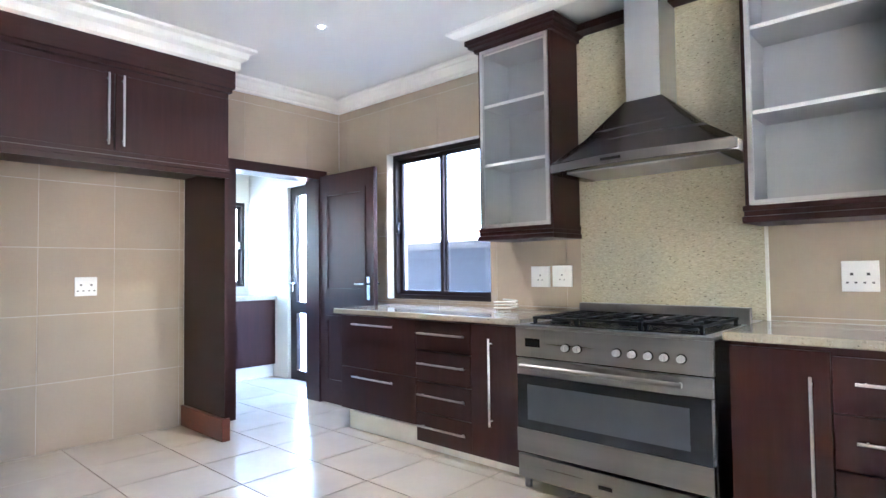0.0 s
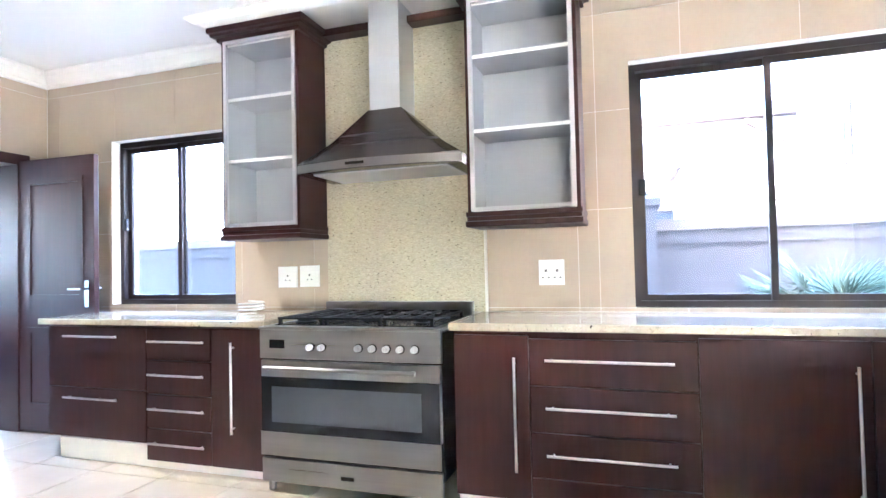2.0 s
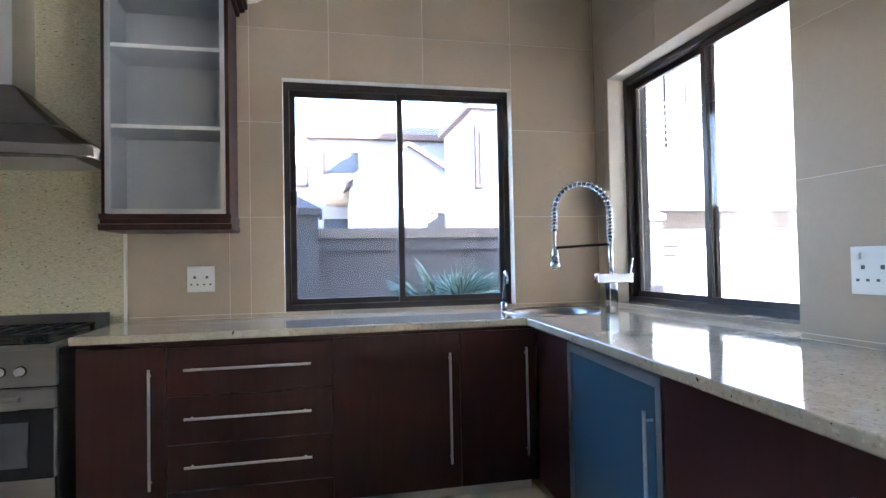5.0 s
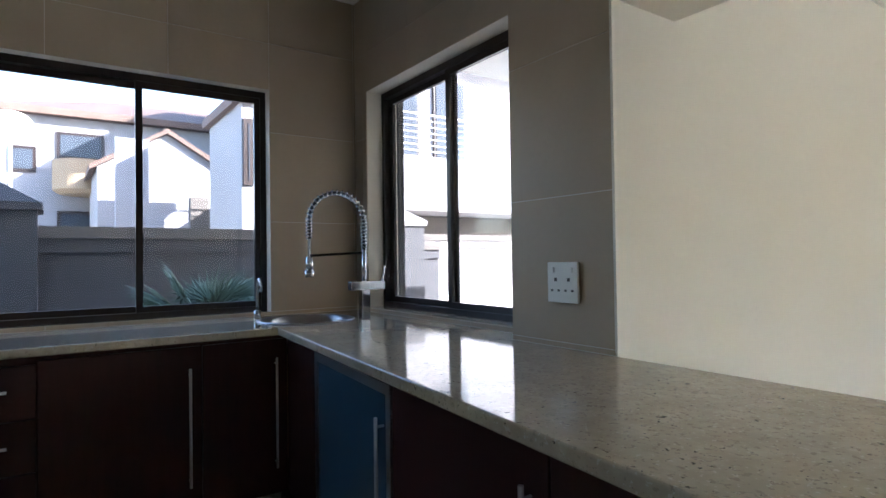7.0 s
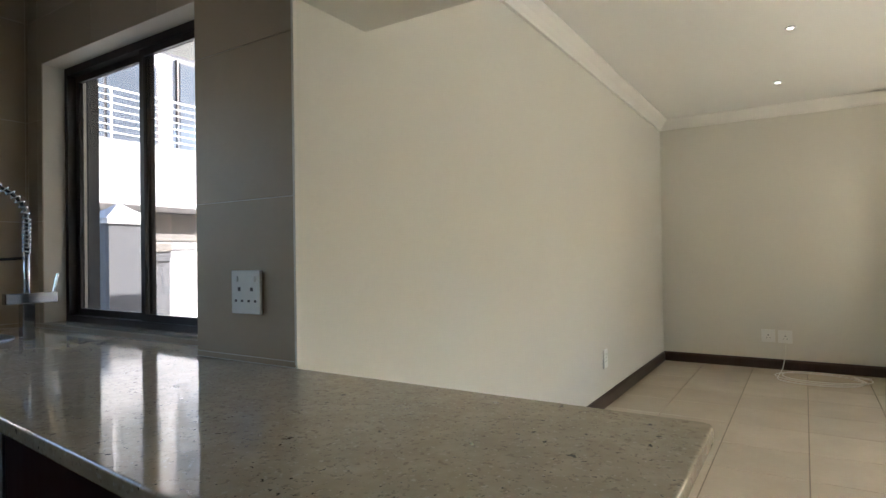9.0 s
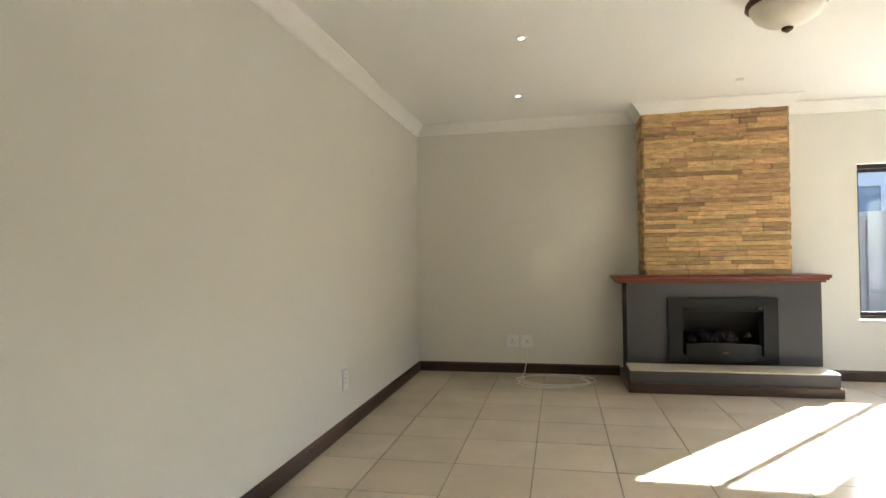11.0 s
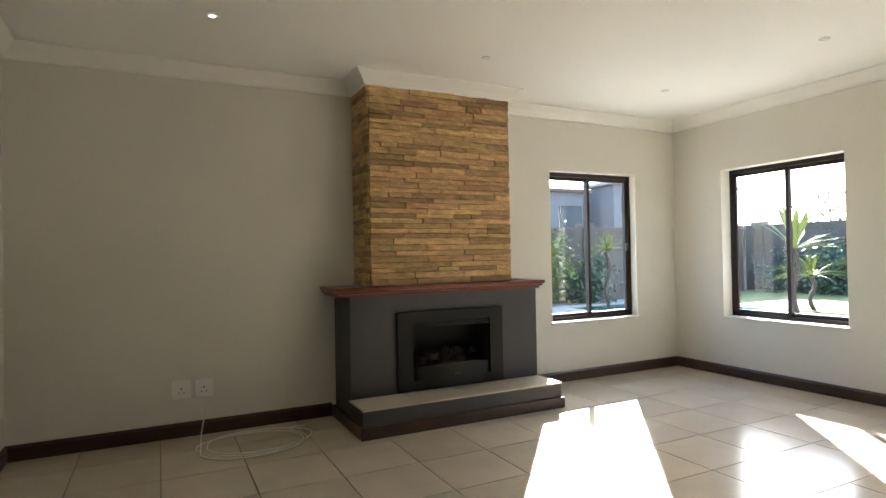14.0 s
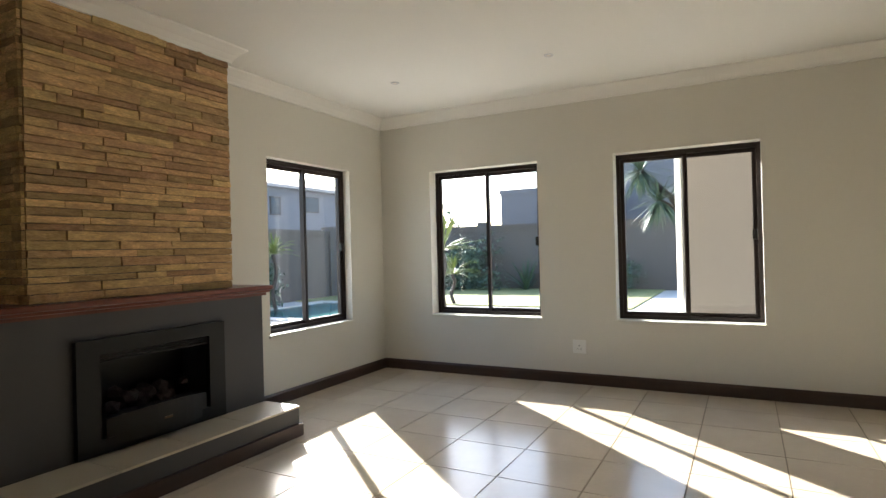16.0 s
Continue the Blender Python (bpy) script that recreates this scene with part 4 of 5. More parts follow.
bm = tube(bmesh.new(), [(3.72 + 0.05 * math.cos(k * 0.5), 3.27 + 0.09 * math.sin(k * 0.5), CT + 0.008 + 0.0016 * k) for k in range(40)], 0.006, 6)
solid("power_cord", bm, CABLE, (3.72, 3.27, CT), "coiled white power cord on the worktop", "cable", smooth=True)

# ---- fireplace ----
fp = thing("fireplace", (-1.44, -6.4, 0), "charcoal plastered fireplace with a raised hearth", "fireplace")
f = slab(bmesh.new(), "y", -6.61, -6.19, (-2.322, -0.60, 0.0, 0.99), [(-1.90, -1.04, 0.26, 0.82)])
part("surround", f, SLATE, fp)
part("fire_back", boxed(-1.92, -1.02, -6.60, -6.56, 0.24, 0.84), IRON, fp)
part("hearth", boxed(-2.325, -0.58, -6.19, -5.86, 0.0, 0.198), SLATE, fp)
part("hearth_skirting", boxed(-2.347, -0.562, -6.60, -5.838, 0.0, 0.09, bevel=0.004), SKIRT, fp, "dark brown wooden skirting")
for i in range(4):
    a = -2.33 + i * 0.438
    part("hearth_tile", boxed(a + 0.003, a + 0.435, -6.187, -5.852, 0.198, 0.212, bevel=0.002), HEARTHTILE, fp, "cream tile")
f = stepped(bmesh.new(), [(-2.362 - o, -0.515 + o, -6.61, -6.185 + o, a) for o, a in ((0.0, 0.99), (0.0, 1.008), (0.02, 1.013), (0.02, 1.028), (0.033, 1.033), (0.036, 1.04), (0.036, 1.056), (0.032, 1.062))])
part("mantel_shelf", f, REDWOOD, fp, "red-brown wooden mantel shelf")
ins = thing("fire_insert", (-1.47, -6.18, 0.246), "black gas fire insert with coals in the fireplace", "fire insert")
f = slab(bmesh.new(), "y", -6.192, -6.155, (-1.944, -0.976, 0.22, 0.848), [(-1.82, -1.104, 0.30, 0.766)])
part("outer_frame", f, IRON, ins)
for k in range(4):
    part("vent_slat", boxed(-1.82, -1.12, -6.20, -6.17, 0.715 + k * 0.016, 0.722 + k * 0.016), IRON, ins)
part("fire_box", boxed(-1.88, -1.06, -6.55, -6.50, 0.27, 0.81), IRON, ins)
f = bmesh.new()
vs = []
for z in (0.255, 0.40):
    vs.append([f.verts.new((-1.80 + 0.66 * k / 10, -6.17 + 0.07 * math.sin(math.pi * k / 10), z + (0.03 * math.sin(math.pi * k / 10) if z > 0.3 else 0))) for k in range(11)])
    vs.append([f.verts.new((-1.80 + 0.66 * k / 10, -6.30, z)) for k in range(11)])
for a, b in ((0, 2), (2, 3), (3, 1), (1, 0)):
    for k in range(10):
        f.faces.new((vs[a][k], vs[a][k + 1], vs[b][k + 1], vs[b][k]))
bmesh.ops.recalc_face_normals(f, faces=f.faces)
part("ash_front", f, IRON, ins, "curved black ash front")
part("front_knob", boxed(-1.495, -1.445, -6.11, -6.095, 0.33, 0.342), BRONZE, ins)
rnd = random.Random(4)
for k in range(46):
    f = bmesh.new()
    bmesh.ops.create_icosphere(f, subdivisions=1, radius=rnd.uniform(0.03, 0.045), matrix=Matrix.Translation((-1.47 + rnd.gauss(0, 0.11), -6.33 + rnd.uniform(-0.12, 0.10), 0.41 + rnd.uniform(0, 0.05) + 0.03 * (k % 2))))
    for v in f.verts:
        v.co += Vector((rnd.uniform(-1, 1), rnd.uniform(-1, 1), rnd.uniform(-1, 1))) * 0.008
    part("coal", f, COAL, ins)

chim = thing("chimney_breast", (-1.435, -6.43, 1.062), "chimney breast clad in ochre ledge stone strips", "chimney breast")
part("core", boxed(-2.075, -0.80, -6.612, -6.26, 1.062, H - 0.005), SLATE, chim)
stone_mesh = []
for k in range(14):
    f = bmesh.new()
    bmesh.ops.create_cube(f, size=1)
    bmesh.ops.subdivide_edges(f, edges=[e for e in f.edges if abs(e.verts[0].co.x - e.verts[1].co.x) > 0.5], cuts=3)
    for v in f.verts:
        v.co += Vector((0, rnd.uniform(-0.14, 0.14), rnd.uniform(-0.05, 0.05)))
    stone_mesh.append(mesh_of("stone", f, STONE))
z = 1.064
while z < H - 0.115:
    h = rnd.choice((0.036, 0.042, 0.048, 0.054))
    x = -2.085
    while x < -0.80:
        w = min(rnd.uniform(0.14, 0.52), -0.79 - x)
        if -0.79 - (x + w) < 0.09:
            w = -0.79 - x
        s = new("stone", rnd.choice(stone_mesh))
        s.parent = chim
        depth = rnd.uniform(0.028, 0.046)
        s.location = Vector((x + w / 2, -6.262 + depth / 2, z + h / 2)) - chim.location
        s.scale = (w - 0.005, depth, h - 0.005)
        x += w
    for side in (-0.797, -2.078):
        y = -6.612
        while y < -6.27:
            w = min(rnd.uniform(0.12, 0.3), -6.24 - y)
            s = new("stone", rnd.choice(stone_mesh))
            s.parent = chim
            s.rotation_euler = (0, 0, math.pi / 2)
            s.location = Vector((side + (0.008 if side > -1 else -0.008), y + w / 2, z + h / 2)) - chim.location
            s.scale = (w - 0.003, 0.03, h - 0.004)
            y += w
    z += h

# ---- cables and lamps ----
pts = [(0.40, -6.60, 0.25), (0.41, -6.585, 0.12), (0.43, -6.55, 0.02), (0.45, -6.3, 0.008)]
for k in range(70):
    a = k * 0.22
    pts.append((0.10 + 0.36 * math.cos(a) * (1 + 0.12 * math.sin(k * 0.31)), -6.15 + 0.26 * math.sin(a) * (1 + 0.1 * math.cos(k * 0.2)), 0.006 + 0.0006 * k))
pts += [(-0.15, -6.35, 0.03), (-0.3, -6.42, 0.01)]
solid("aerial_cable", tube(bmesh.new(), pts, 0.0042, 6), CABLE, (0.1, -6.15, 0), "loose coiled white aerial cable on the floor", "cable", smooth=True)


def downlight(x, y, lit):
    u = thing("downlight", (x, y, H), "small recessed ceiling downlight, lit" if lit else "small recessed ceiling downlight, unlit", "downlight", "ceiling downlights")
    f = bmesh.new()
    lathe(f, (x, y, H), [(0.036, 0.0), (0.036, -0.005), (0.022, -0.007), (0.02, -0.001)], 24)
    part("ring", f, ALU, u, smooth=True)
    part("bulb", lathe(bmesh.new(), (x, y, H), [(0.019, -0.0015), (0.016, -0.006), (0.006, -0.007)], 16), BULB if lit else LAMPGLASS, u)
    if lit and y > -1:
        lp = new("lamp", bpy.data.lights.new("lamp", "SPOT"))
        lp.data.energy, lp.data.spot_size, lp.data.spot_blend, lp.data.shadow_soft_size, lp.data.color = 1.2, radians(130), 1.0, 0.03, (1.0, 0.88, 0.72)
        lp.parent = u
        lp.location = (0, 0, -0.03)


for x, y, lit in ((2.724, 3.976, True), (0.392, -5.62, True), (-1.492, -5.59, False), (-3.44, -5.69, False), (-3.47, -4.32, False), (0.27, -4.21, True)):
    downlight(x, y, lit)
lamp = thing("ceiling_lamp", (-1.225, -3.82, H), "bowl ceiling lamp of alabaster glass with a bronze rim", "ceiling lamp")
LX, LY = -1.225, -3.82
part("bowl", lathe(bmesh.new(), (LX, LY, H), [(0.19, -0.09), (0.185, -0.12), (0.16, -0.165), (0.11, -0.20), (0.05, -0.22), (0.01, -0.225)], 40), LAMPGLASS, lamp, smooth=True)
part("rim", lathe(bmesh.new(), (LX, LY, H), [(0.12, 0), (0.13, -0.03), (0.17, -0.05), (0.205, -0.07), (0.21, -0.095), (0.19, -0.10)], 40), BRONZE, lamp, "bronze rim", smooth=True)
part("finial", lathe(bmesh.new(), (LX, LY, H), [(0.012, -0.22), (0.03, -0.228), (0.028, -0.24), (0.012, -0.25), (0.004, -0.255)], 16), BRONZE, lamp, smooth=True)

# ---- outdoors ----
ground = solid("ground", boxed(-400, 400, -400, 400, -0.4, -0.14), PAVING, (0, 0, -0.14), "pale concrete paving round the house", "ground", kind="structure")
solid("lawn", boxed(-18.4, -12.4, -15.1, -5.3, -0.14, -0.11), LAWN, (-10, -4, -0.14), "mown green lawn in the sun", "lawn", kind="structure")


def garden_wall(name, axis, c, a0, a1, top, label, mat=BOUNDARY):
    """A plastered boundary wall with a coping band; the first side faces the house."""
    w = thing(name, (c, (a0 + a1) / 2, -0.14) if axis == "x" else ((a0 + a1) / 2, c, -0.14), label, "garden wall", kind="structure")

    def bx(h, b0, b1, z0, z1):
        return boxed(c - h, c + h, b0, b1, z0, z1) if axis == "x" else boxed(b0, b1, c - h, c + h, z0, z1)

    part("wall", bx(0.11, a0, a1, -0.14, top - 0.22), mat, w)
    part("coping", bx(0.17, a0, a1, top - 0.10, top), BOUNDARY, w)
    part("band", bx(0.14, a0, a1, top - 0.22, top - 0.10), mat, w)
    k = a0 + 0.2 if c < 0 else a1
    while k < a1:
        part("pillar", bx(0.20, k, k + 0.4, -0.14, top + 0.12), mat, w)
        k += 3.6
    return w


garden_wall("garden_wall", "x", 6.25, -1.6, 8.0, 1.54, "grey plastered boundary wall with a coping band", SHADEWALL)
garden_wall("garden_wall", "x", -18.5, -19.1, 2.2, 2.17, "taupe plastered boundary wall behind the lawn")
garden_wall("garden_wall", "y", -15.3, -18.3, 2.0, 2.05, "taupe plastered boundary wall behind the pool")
garden_wall("garden_wall", "x", 8.2, -12.0, -2.4, 1.62, "white plastered low wall before the balcony house", WHITEHOUSE)
pil = thing("gate_pillar", (6.25, 0.95, -0.14), "grey plastered gate pillar with a pyramid cap", "pillar")
part("shaft", boxed(5.95, 6.50, 0.66, 1.22, -0.14, 1.66), SHADEWALL, pil)
f = boxed(5.91, 6.54, 0.62, 1.26, 1.66, 1.72)
bmesh.ops.create_cone(f, cap_ends=True, segments=4, radius1=0.43, radius2=0.0, depth=0.2, matrix=Matrix.Translation((6.225, 0.94, 1.82)) @ Matrix.Rotation(math.pi / 4, 4, "Z"))
part("cap", f, SHADEWALL, pil)
pil2 = thing("gate_pillar", (7.0, -3.15, -0.14), "grey plastered gate pillar, pyramid cap coloured pale as if lit", "pillar")
part("shaft", boxed(6.75, 7.25, -3.53, -3.05, -0.14, 1.66), SHADEWALL, pil2)
f = boxed(6.72, 7.28, -3.56, -3.02, 1.66, 1.72)
bmesh.ops.create_cone(f, cap_ends=True, segments=4, radius1=0.40, radius2=0.0, depth=0.2, matrix=Matrix.Translation((7.0, -3.29, 1.82)) @ Matrix.Rotation(math.pi / 4, 4, "Z"))
# White render on the cap paints in the light that falls on it.
part("cap", f, WHITEHOUSE, pil2)
garden_wall("garden_wall", "x", 7.15, -3.95, -3.54, 1.45, "short grey plastered wall beside the gate pillar", SHADEWALL)
solid("wall_fin", boxed(3.845, 4.10, -1.50, -1.356, -0.14, 3.0), SHADEWALL, (3.97, -1.43, -0.14), "grey plastered outer wall fin beside the corner window", "wall", kind="structure")


def fan_palm(at, blades, size, label, name="fan_palm", mat=LEAF, stem=0.0, spread=1.0, seed=1):
    """Fans of narrow folded leaves on stalks."""
    r = random.Random(seed)
    p = thing(name, at, label, "plant")
    x, y, z = at
    if stem:
        part("trunk", tube(bmesh.new(), [(x + 0.06 * math.sin(k), y, z + stem * k / 6) for k in range(7)], 0.11, 9), BARK, p)
    for b in range(blades):
        f = bmesh.new()
        a, up = r.uniform(0, 2 * math.pi), r.uniform(0.25, 1.25)
        way = Vector((math.cos(a) * math.cos(up), math.sin(a) * math.cos(up), math.sin(up)))
        hub = Vector((x, y, z + stem)) + way * size * r.uniform(0.35, 0.6)
        tube(f, [Vector((x, y, z + stem)), Vector((x, y, z + stem)).lerp(hub, 0.5) + Vector((0, 0, 0.04)), hub], 0.009, 5)
        side = way.cross(Vector((0, 0, 1))).normalized()
        nor = side.cross(way).normalized()
        for k in range(19):
            q = (k - 9) / 9 * 1.75 * spread
            dv = (way * math.cos(q) + side * math.sin(q)).normalized()
            ln = size * r.uniform(0.5, 0.62) * (1 - 0.18 * abs(q) / 1.75)
            wd = dv.cross(nor).normalized() * 0.016 * size * 1.3
            tip = hub + dv * ln + Vector((0, 0, -0.10 * ln))
            m1 = hub + dv * ln * 0.45
            v = [f.verts.new(c) for c in (hub, m1 + wd, tip, m1 - wd, m1 + nor * 0.012)]
            f.faces.new((v[0], v[1], v[4]))
            f.faces.new((v[1], v[2], v[4]))
            f.faces.new((v[2], v[3], v[4]))
            f.faces.new((v[3], v[0], v[4]))
        part("leaf", f, mat, p)
    return p


def sword_plant(at, count, size, label, name="agave", mat=LEAF, seed=1, stem=0.0, droop=0.25, wide=1.0):
    """A tuft of long arching blades, on a trunk where stem is given."""
    r = random.Random(seed)
    p = thing(name, at, label, "plant")
    x, y, z = at
    if stem:
        part("trunk", tube(bmesh.new(), [(x + 0.05 * math.sin(k * 0.9), y + 0.04 * math.cos(k), z + stem * k / 8) for k in range(9)], 0.048, 9), BARK, p)
    f = bmesh.new()
    for b in range(count):
        a, up = r.uniform(0, 2 * math.pi), r.uniform(0.15, 1.45)
        ln = size * r.uniform(0.75, 1.1)
        side = Vector((-math.sin(a), math.cos(a), 0))
        prev = None
        for k in range(6):
            s = k / 5
            e = up - droop * 3.2 * s * s
            c = Vector((x, y, z + stem)) + Vector((math.cos(a) * math.cos(up), math.sin(a) * math.cos(up), math.sin(up))) * ln * s + Vector((0, 0, -droop * ln * s * s))
            w = side * wide * (0.028 * size * (1 - s) ** 0.6 * (1 if wide < 2 else min(1, 0.25 + 3 * max(0, s - 0.35))) + 0.001)
            row = [f.verts.new(c - w), f.verts.new(c + Vector((0, 0, -0.01))), f.verts.new(c + w)]
            if prev:
                f.faces.new((prev[0], prev[1], row[1], row[0]))
                f.faces.new((prev[1], prev[2], row[2], row[1]))
            prev = row
    part("leaves", f, mat, p)
    return p


def leafy(at, rad, count, label, name="bush", mat=LEAF, seed=1, category="bush"):
    """A shrub or crown: stems and many small leaves in uneven clumps."""
    r = random.Random(seed)
    p = thing(name, at, label, category)
    f, g = bmesh.new(), bmesh.new()
    x, y, z = at
    for c in range(14):
        cx = Vector((x + r.gauss(0, rad[0] * 0.45), y + r.gauss(0, rad[1] * 0.45), z + r.uniform(0.15, 1.0) * rad[2]))
        tube(g, [(x, y, z), Vector((x, y, z)).lerp(cx, 0.5) + Vector((0, 0, 0.05)), cx], 0.014, 5)
        for k in range(count // 14):
            q = cx + Vector((r.gauss(0, 0.17), r.gauss(0, 0.17), r.gauss(0, 0.15))) * max(rad)
            u = Vector((r.uniform(-1, 1), r.uniform(-1, 1), r.uniform(-0.6, 1))).normalized()
            v = u.cross(Vector((r.uniform(-1, 1), r.uniform(-1, 1), r.uniform(-1, 1)))).normalized()
            s = r.uniform(0.05, 0.10)
            vs = [f.verts.new(q + d) for d in (-u * s, v * s * 0.4, u * s, -v * s * 0.4)]
            f.faces.new(vs)
    part("stems", g, BARK, p)
    part("foliage", f, mat, p)
    return p


fan_palm((5.3, -0.45, -0.14), 30, 0.70, "blue-green fan palm against the boundary wall", seed=3, stem=0.78)
sword_plant((-17.85, -9.7, -0.14), 34, 1.55, "grey-green agave in front of the garden wall", seed=2)
sword_plant((-12.7, -9.9, -0.14), 40, 1.0, "yellow-green palm tuft on the lawn edge", name="cycad", mat=LEAFLIGHT, seed=5, stem=0.8, droop=0.4)
tree = thing("palm_tree", (-10.1, -3.7, -0.14), "branched spiky-headed palm tree behind the house wing", "palm tree")
part("trunk", tube(bmesh.new(), [(-10.1, -3.7, -0.14), (-10.12, -3.72, 0.6), (-10.08, -3.75, 1.2), (-10.05, -3.80, 1.6)], 0.09, 9), BARK, tree)
for tip, seed in (((-10.0, -4.67, 2.62), 7), ((-9.95, -4.36, 2.06), 9), ((-10.2, -3.9, 2.5), 12)):
    tip, foot = Vector(tip), Vector((-10.05, -3.80, 1.55))
    part("limb", tube(bmesh.new(), [foot, foot.lerp(tip, 0.5) + Vector((0, 0.08, 0.03)), tip], 0.055, 8), BARK, tree)
    r, f = random.Random(seed), bmesh.new()
    for b in range(150):
        a, up, ln = r.uniform(0, 2 * math.pi), r.uniform(-0.9, 1.3), r.uniform(0.42, 0.62)
        side = Vector((-math.sin(a), math.cos(a), 0)) * 0.016
        way = Vector((math.cos(a) * math.cos(up), math.sin(a) * math.cos(up), math.sin(up))) * ln
        rows = [(tip + way * q + Vector((0, 0, -0.16 * q * q)), side * w) for q, w in ((0, 0.7), (0.35, 1), (0.7, 0.75), (1, 0.05))]
        vs = [(f.verts.new(c - w), f.verts.new(c + w)) for c, w in rows]
        for p, q in zip(vs, vs[1:]):
            f.faces.new((p[0], p[1], q[1], q[0]))
    part("leaf_head", f, LEAF, tree)
sword_plant((-9.8, -13.4, -0.14), 60, 0.85, "broad-leaved palm in the garden corner", name="palm_tree", mat=LEAFLIGHT, stem=1.45, seed=11, droop=0.4)
sword_plant((-11.6, -9.6, -0.14), 16, 1.15, "tall broad-leaved strelitzia in the garden corner", name="strelitzia", mat=LEAFLIGHT, stem=1.45, seed=21, droop=0.15, wide=3.4)
leafy((-21.8, -15.1, -0.14), (1.1, 1.1, 3.1), 2600, "green tree top behind the garden wall", name="tree", seed=4, category="tree")
leafy((-8.6, -14.6, -0.14), (0.8, 0.4, 1.7), 2400, "yellow-green shrub by the pool", mat=LEAFLIGHT, seed=6)
leafy((-10.4, -14.6, -0.14), (0.9, 0.4, 1.1), 2200, "green shrub by the pool wall", seed=8)
leafy((-17.9, -7.6, -0.14), (0.3, 1.5, 0.65), 2200, "low green planting along the garden wall", seed=10)
leafy((-17.6, -12.6, -0.14), (0.5, 2.0, 1.5), 4200, "dark green planting along the garden wall", seed=12)
pool = thing("pool", (-9.2, -12.3, -0.14), "turquoise swimming pool with pale paving edge", "pool")
part("water", boxed(-12.2, -8.7, -13.9, -10.6, -0.139, -0.125), WATER, pool)
f = slab(bmesh.new(), "z", -0.14, -0.10, (-12.55, -8.35, -14.25, -10.25), [(-12.2, -8.7, -13.9, -10.6)])
part("edging", f, PAVING, pool)
wing = thing("house_wing", (-7.2, -3.0, -0.14), "beige rendered wing wall of the same house", "house wall", kind="structure")
part("wall", boxed(-8.2, -6.2, -3.645, -2.2, -0.14, 3.6), WING, wing)
part("down_pipe", rod(bmesh.new(), (-6.24, -3.69, -0.14), (-6.24, -3.69, 3.5), 0.035, 10), WHITEPLASTIC, wing)


def house(at, size, mat, roof_h, label, windows, over=0.4, roof=None):
    """A plain two-storey house: walls, roof, framed windows on the faces given as (face, along, up, width, height)."""
    x, y, z = at
    w, d, h = size
    t = thing("neighbour_house", at, label, "house")
    part("wall", boxed(x - w / 2, x + w / 2, y - d / 2, y + d / 2, z, z + h), mat, t)
    f = bmesh.new()
    a, b = w / 2 + over, d / 2 + over
    low = [f.verts.new((x + i * a, y + j * b, z + h)) for i, j in ((-1, -1), (1, -1), (1, 1), (-1, 1))]
    lip = [f.verts.new((x + i * a, y + j * b, z + h + 0.18)) for i, j in ((-1, -1), (1, -1), (1, 1), (-1, 1))]
    k = min(a, b) * 0.9
    if w > d:
        top = [f.verts.new((x - a + k, y, z + h + roof_h)), f.verts.new((x + a - k, y, z + h + roof_h))]
        sides = ((lip[0], lip[1], top[1], top[0]), (lip[2], lip[3], top[0], top[1]), (lip[1], lip[2], top[1]), (lip[3], lip[0], top[0]))
    else:
        top = [f.verts.new((x, y - b + k, z + h + roof_h)), f.verts.new((x, y + b - k, z + h + roof_h))]
        sides = ((lip[1], lip[2], top[1], top[0]), (lip[3], lip[0], top[0], top[1]), (lip[0], lip[1], top[0]), (lip[2], lip[3], top[1]))
    for s in sides:
        f.faces.new(s)
    f.faces.new(low[::-1])
    for i in range(4):
        f.faces.new((low[i], low[(i + 1) % 4], lip[(i + 1) % 4], lip[i]))
    bmesh.ops.recalc_face_normals(f, faces=f.faces)
    part("roof", f, roof or ROOF, t)
    for face, al, up, ww, hh in windows:
        if face in "WE":
            c = x - w / 2 if face == "W" else x + w / 2
            bx = lambda g, o: boxed(c - o, c + o, y + al - ww / 2 - g, y + al + ww / 2 + g, z + up - g, z + up + hh + g)
        else:
            c = y - d / 2 if face == "S" else y + d / 2
            bx = lambda g, o: boxed(x + al - ww / 2 - g, x + al + ww / 2 + g, c - o, c + o, z + up - g, z + up + hh + g)
        win = part("window", bx(0.06, 0.05), FRAME, t)
        part("pane", bx(-0.02, 0.065), SHADEGLASS, win)
    return t


# east neighbours
house((21.5, -2.6, -0.14), (6.0, 8.4, 5.25), WHITEHOUSE, 1.3, "white rendered two-storey neighbour house with a brown roof", (("W", 2.485, 4.20, 0.97, 0.60), ("W", 2.54, 2.28, 0.86, 0.42), ("W", 3.75, 3.80, 0.45, 0.55), ("W", -1.3, 3.5, 0.5, 1.3)), over=0.3)
out = thing("outbuilding", (16.5, -1.685, -0.14), "white rendered gabled outbuilding with a tiled roof", "house")
GY, GH, EAVE, APEX = -1.685, 1.40, 3.36, 4.22
f = bmesh.new()
ends = [[f.verts.new((x, GY + u, z)) for u, z in ((-GH, -0.14), (GH, -0.14), (GH, EAVE), (0, APEX), (-GH, EAVE))] for x in (15.0, 18.0)]
f.faces.new(ends[0])
f.faces.new(ends[1][::-1])
for k in range(5):
    f.faces.new((ends[0][k], ends[0][(k + 1) % 5], ends[1][(k + 1) % 5], ends[1][k]))
bmesh.ops.recalc_face_normals(f, faces=f.faces)
part("wall", f, WHITEHOUSE, out)
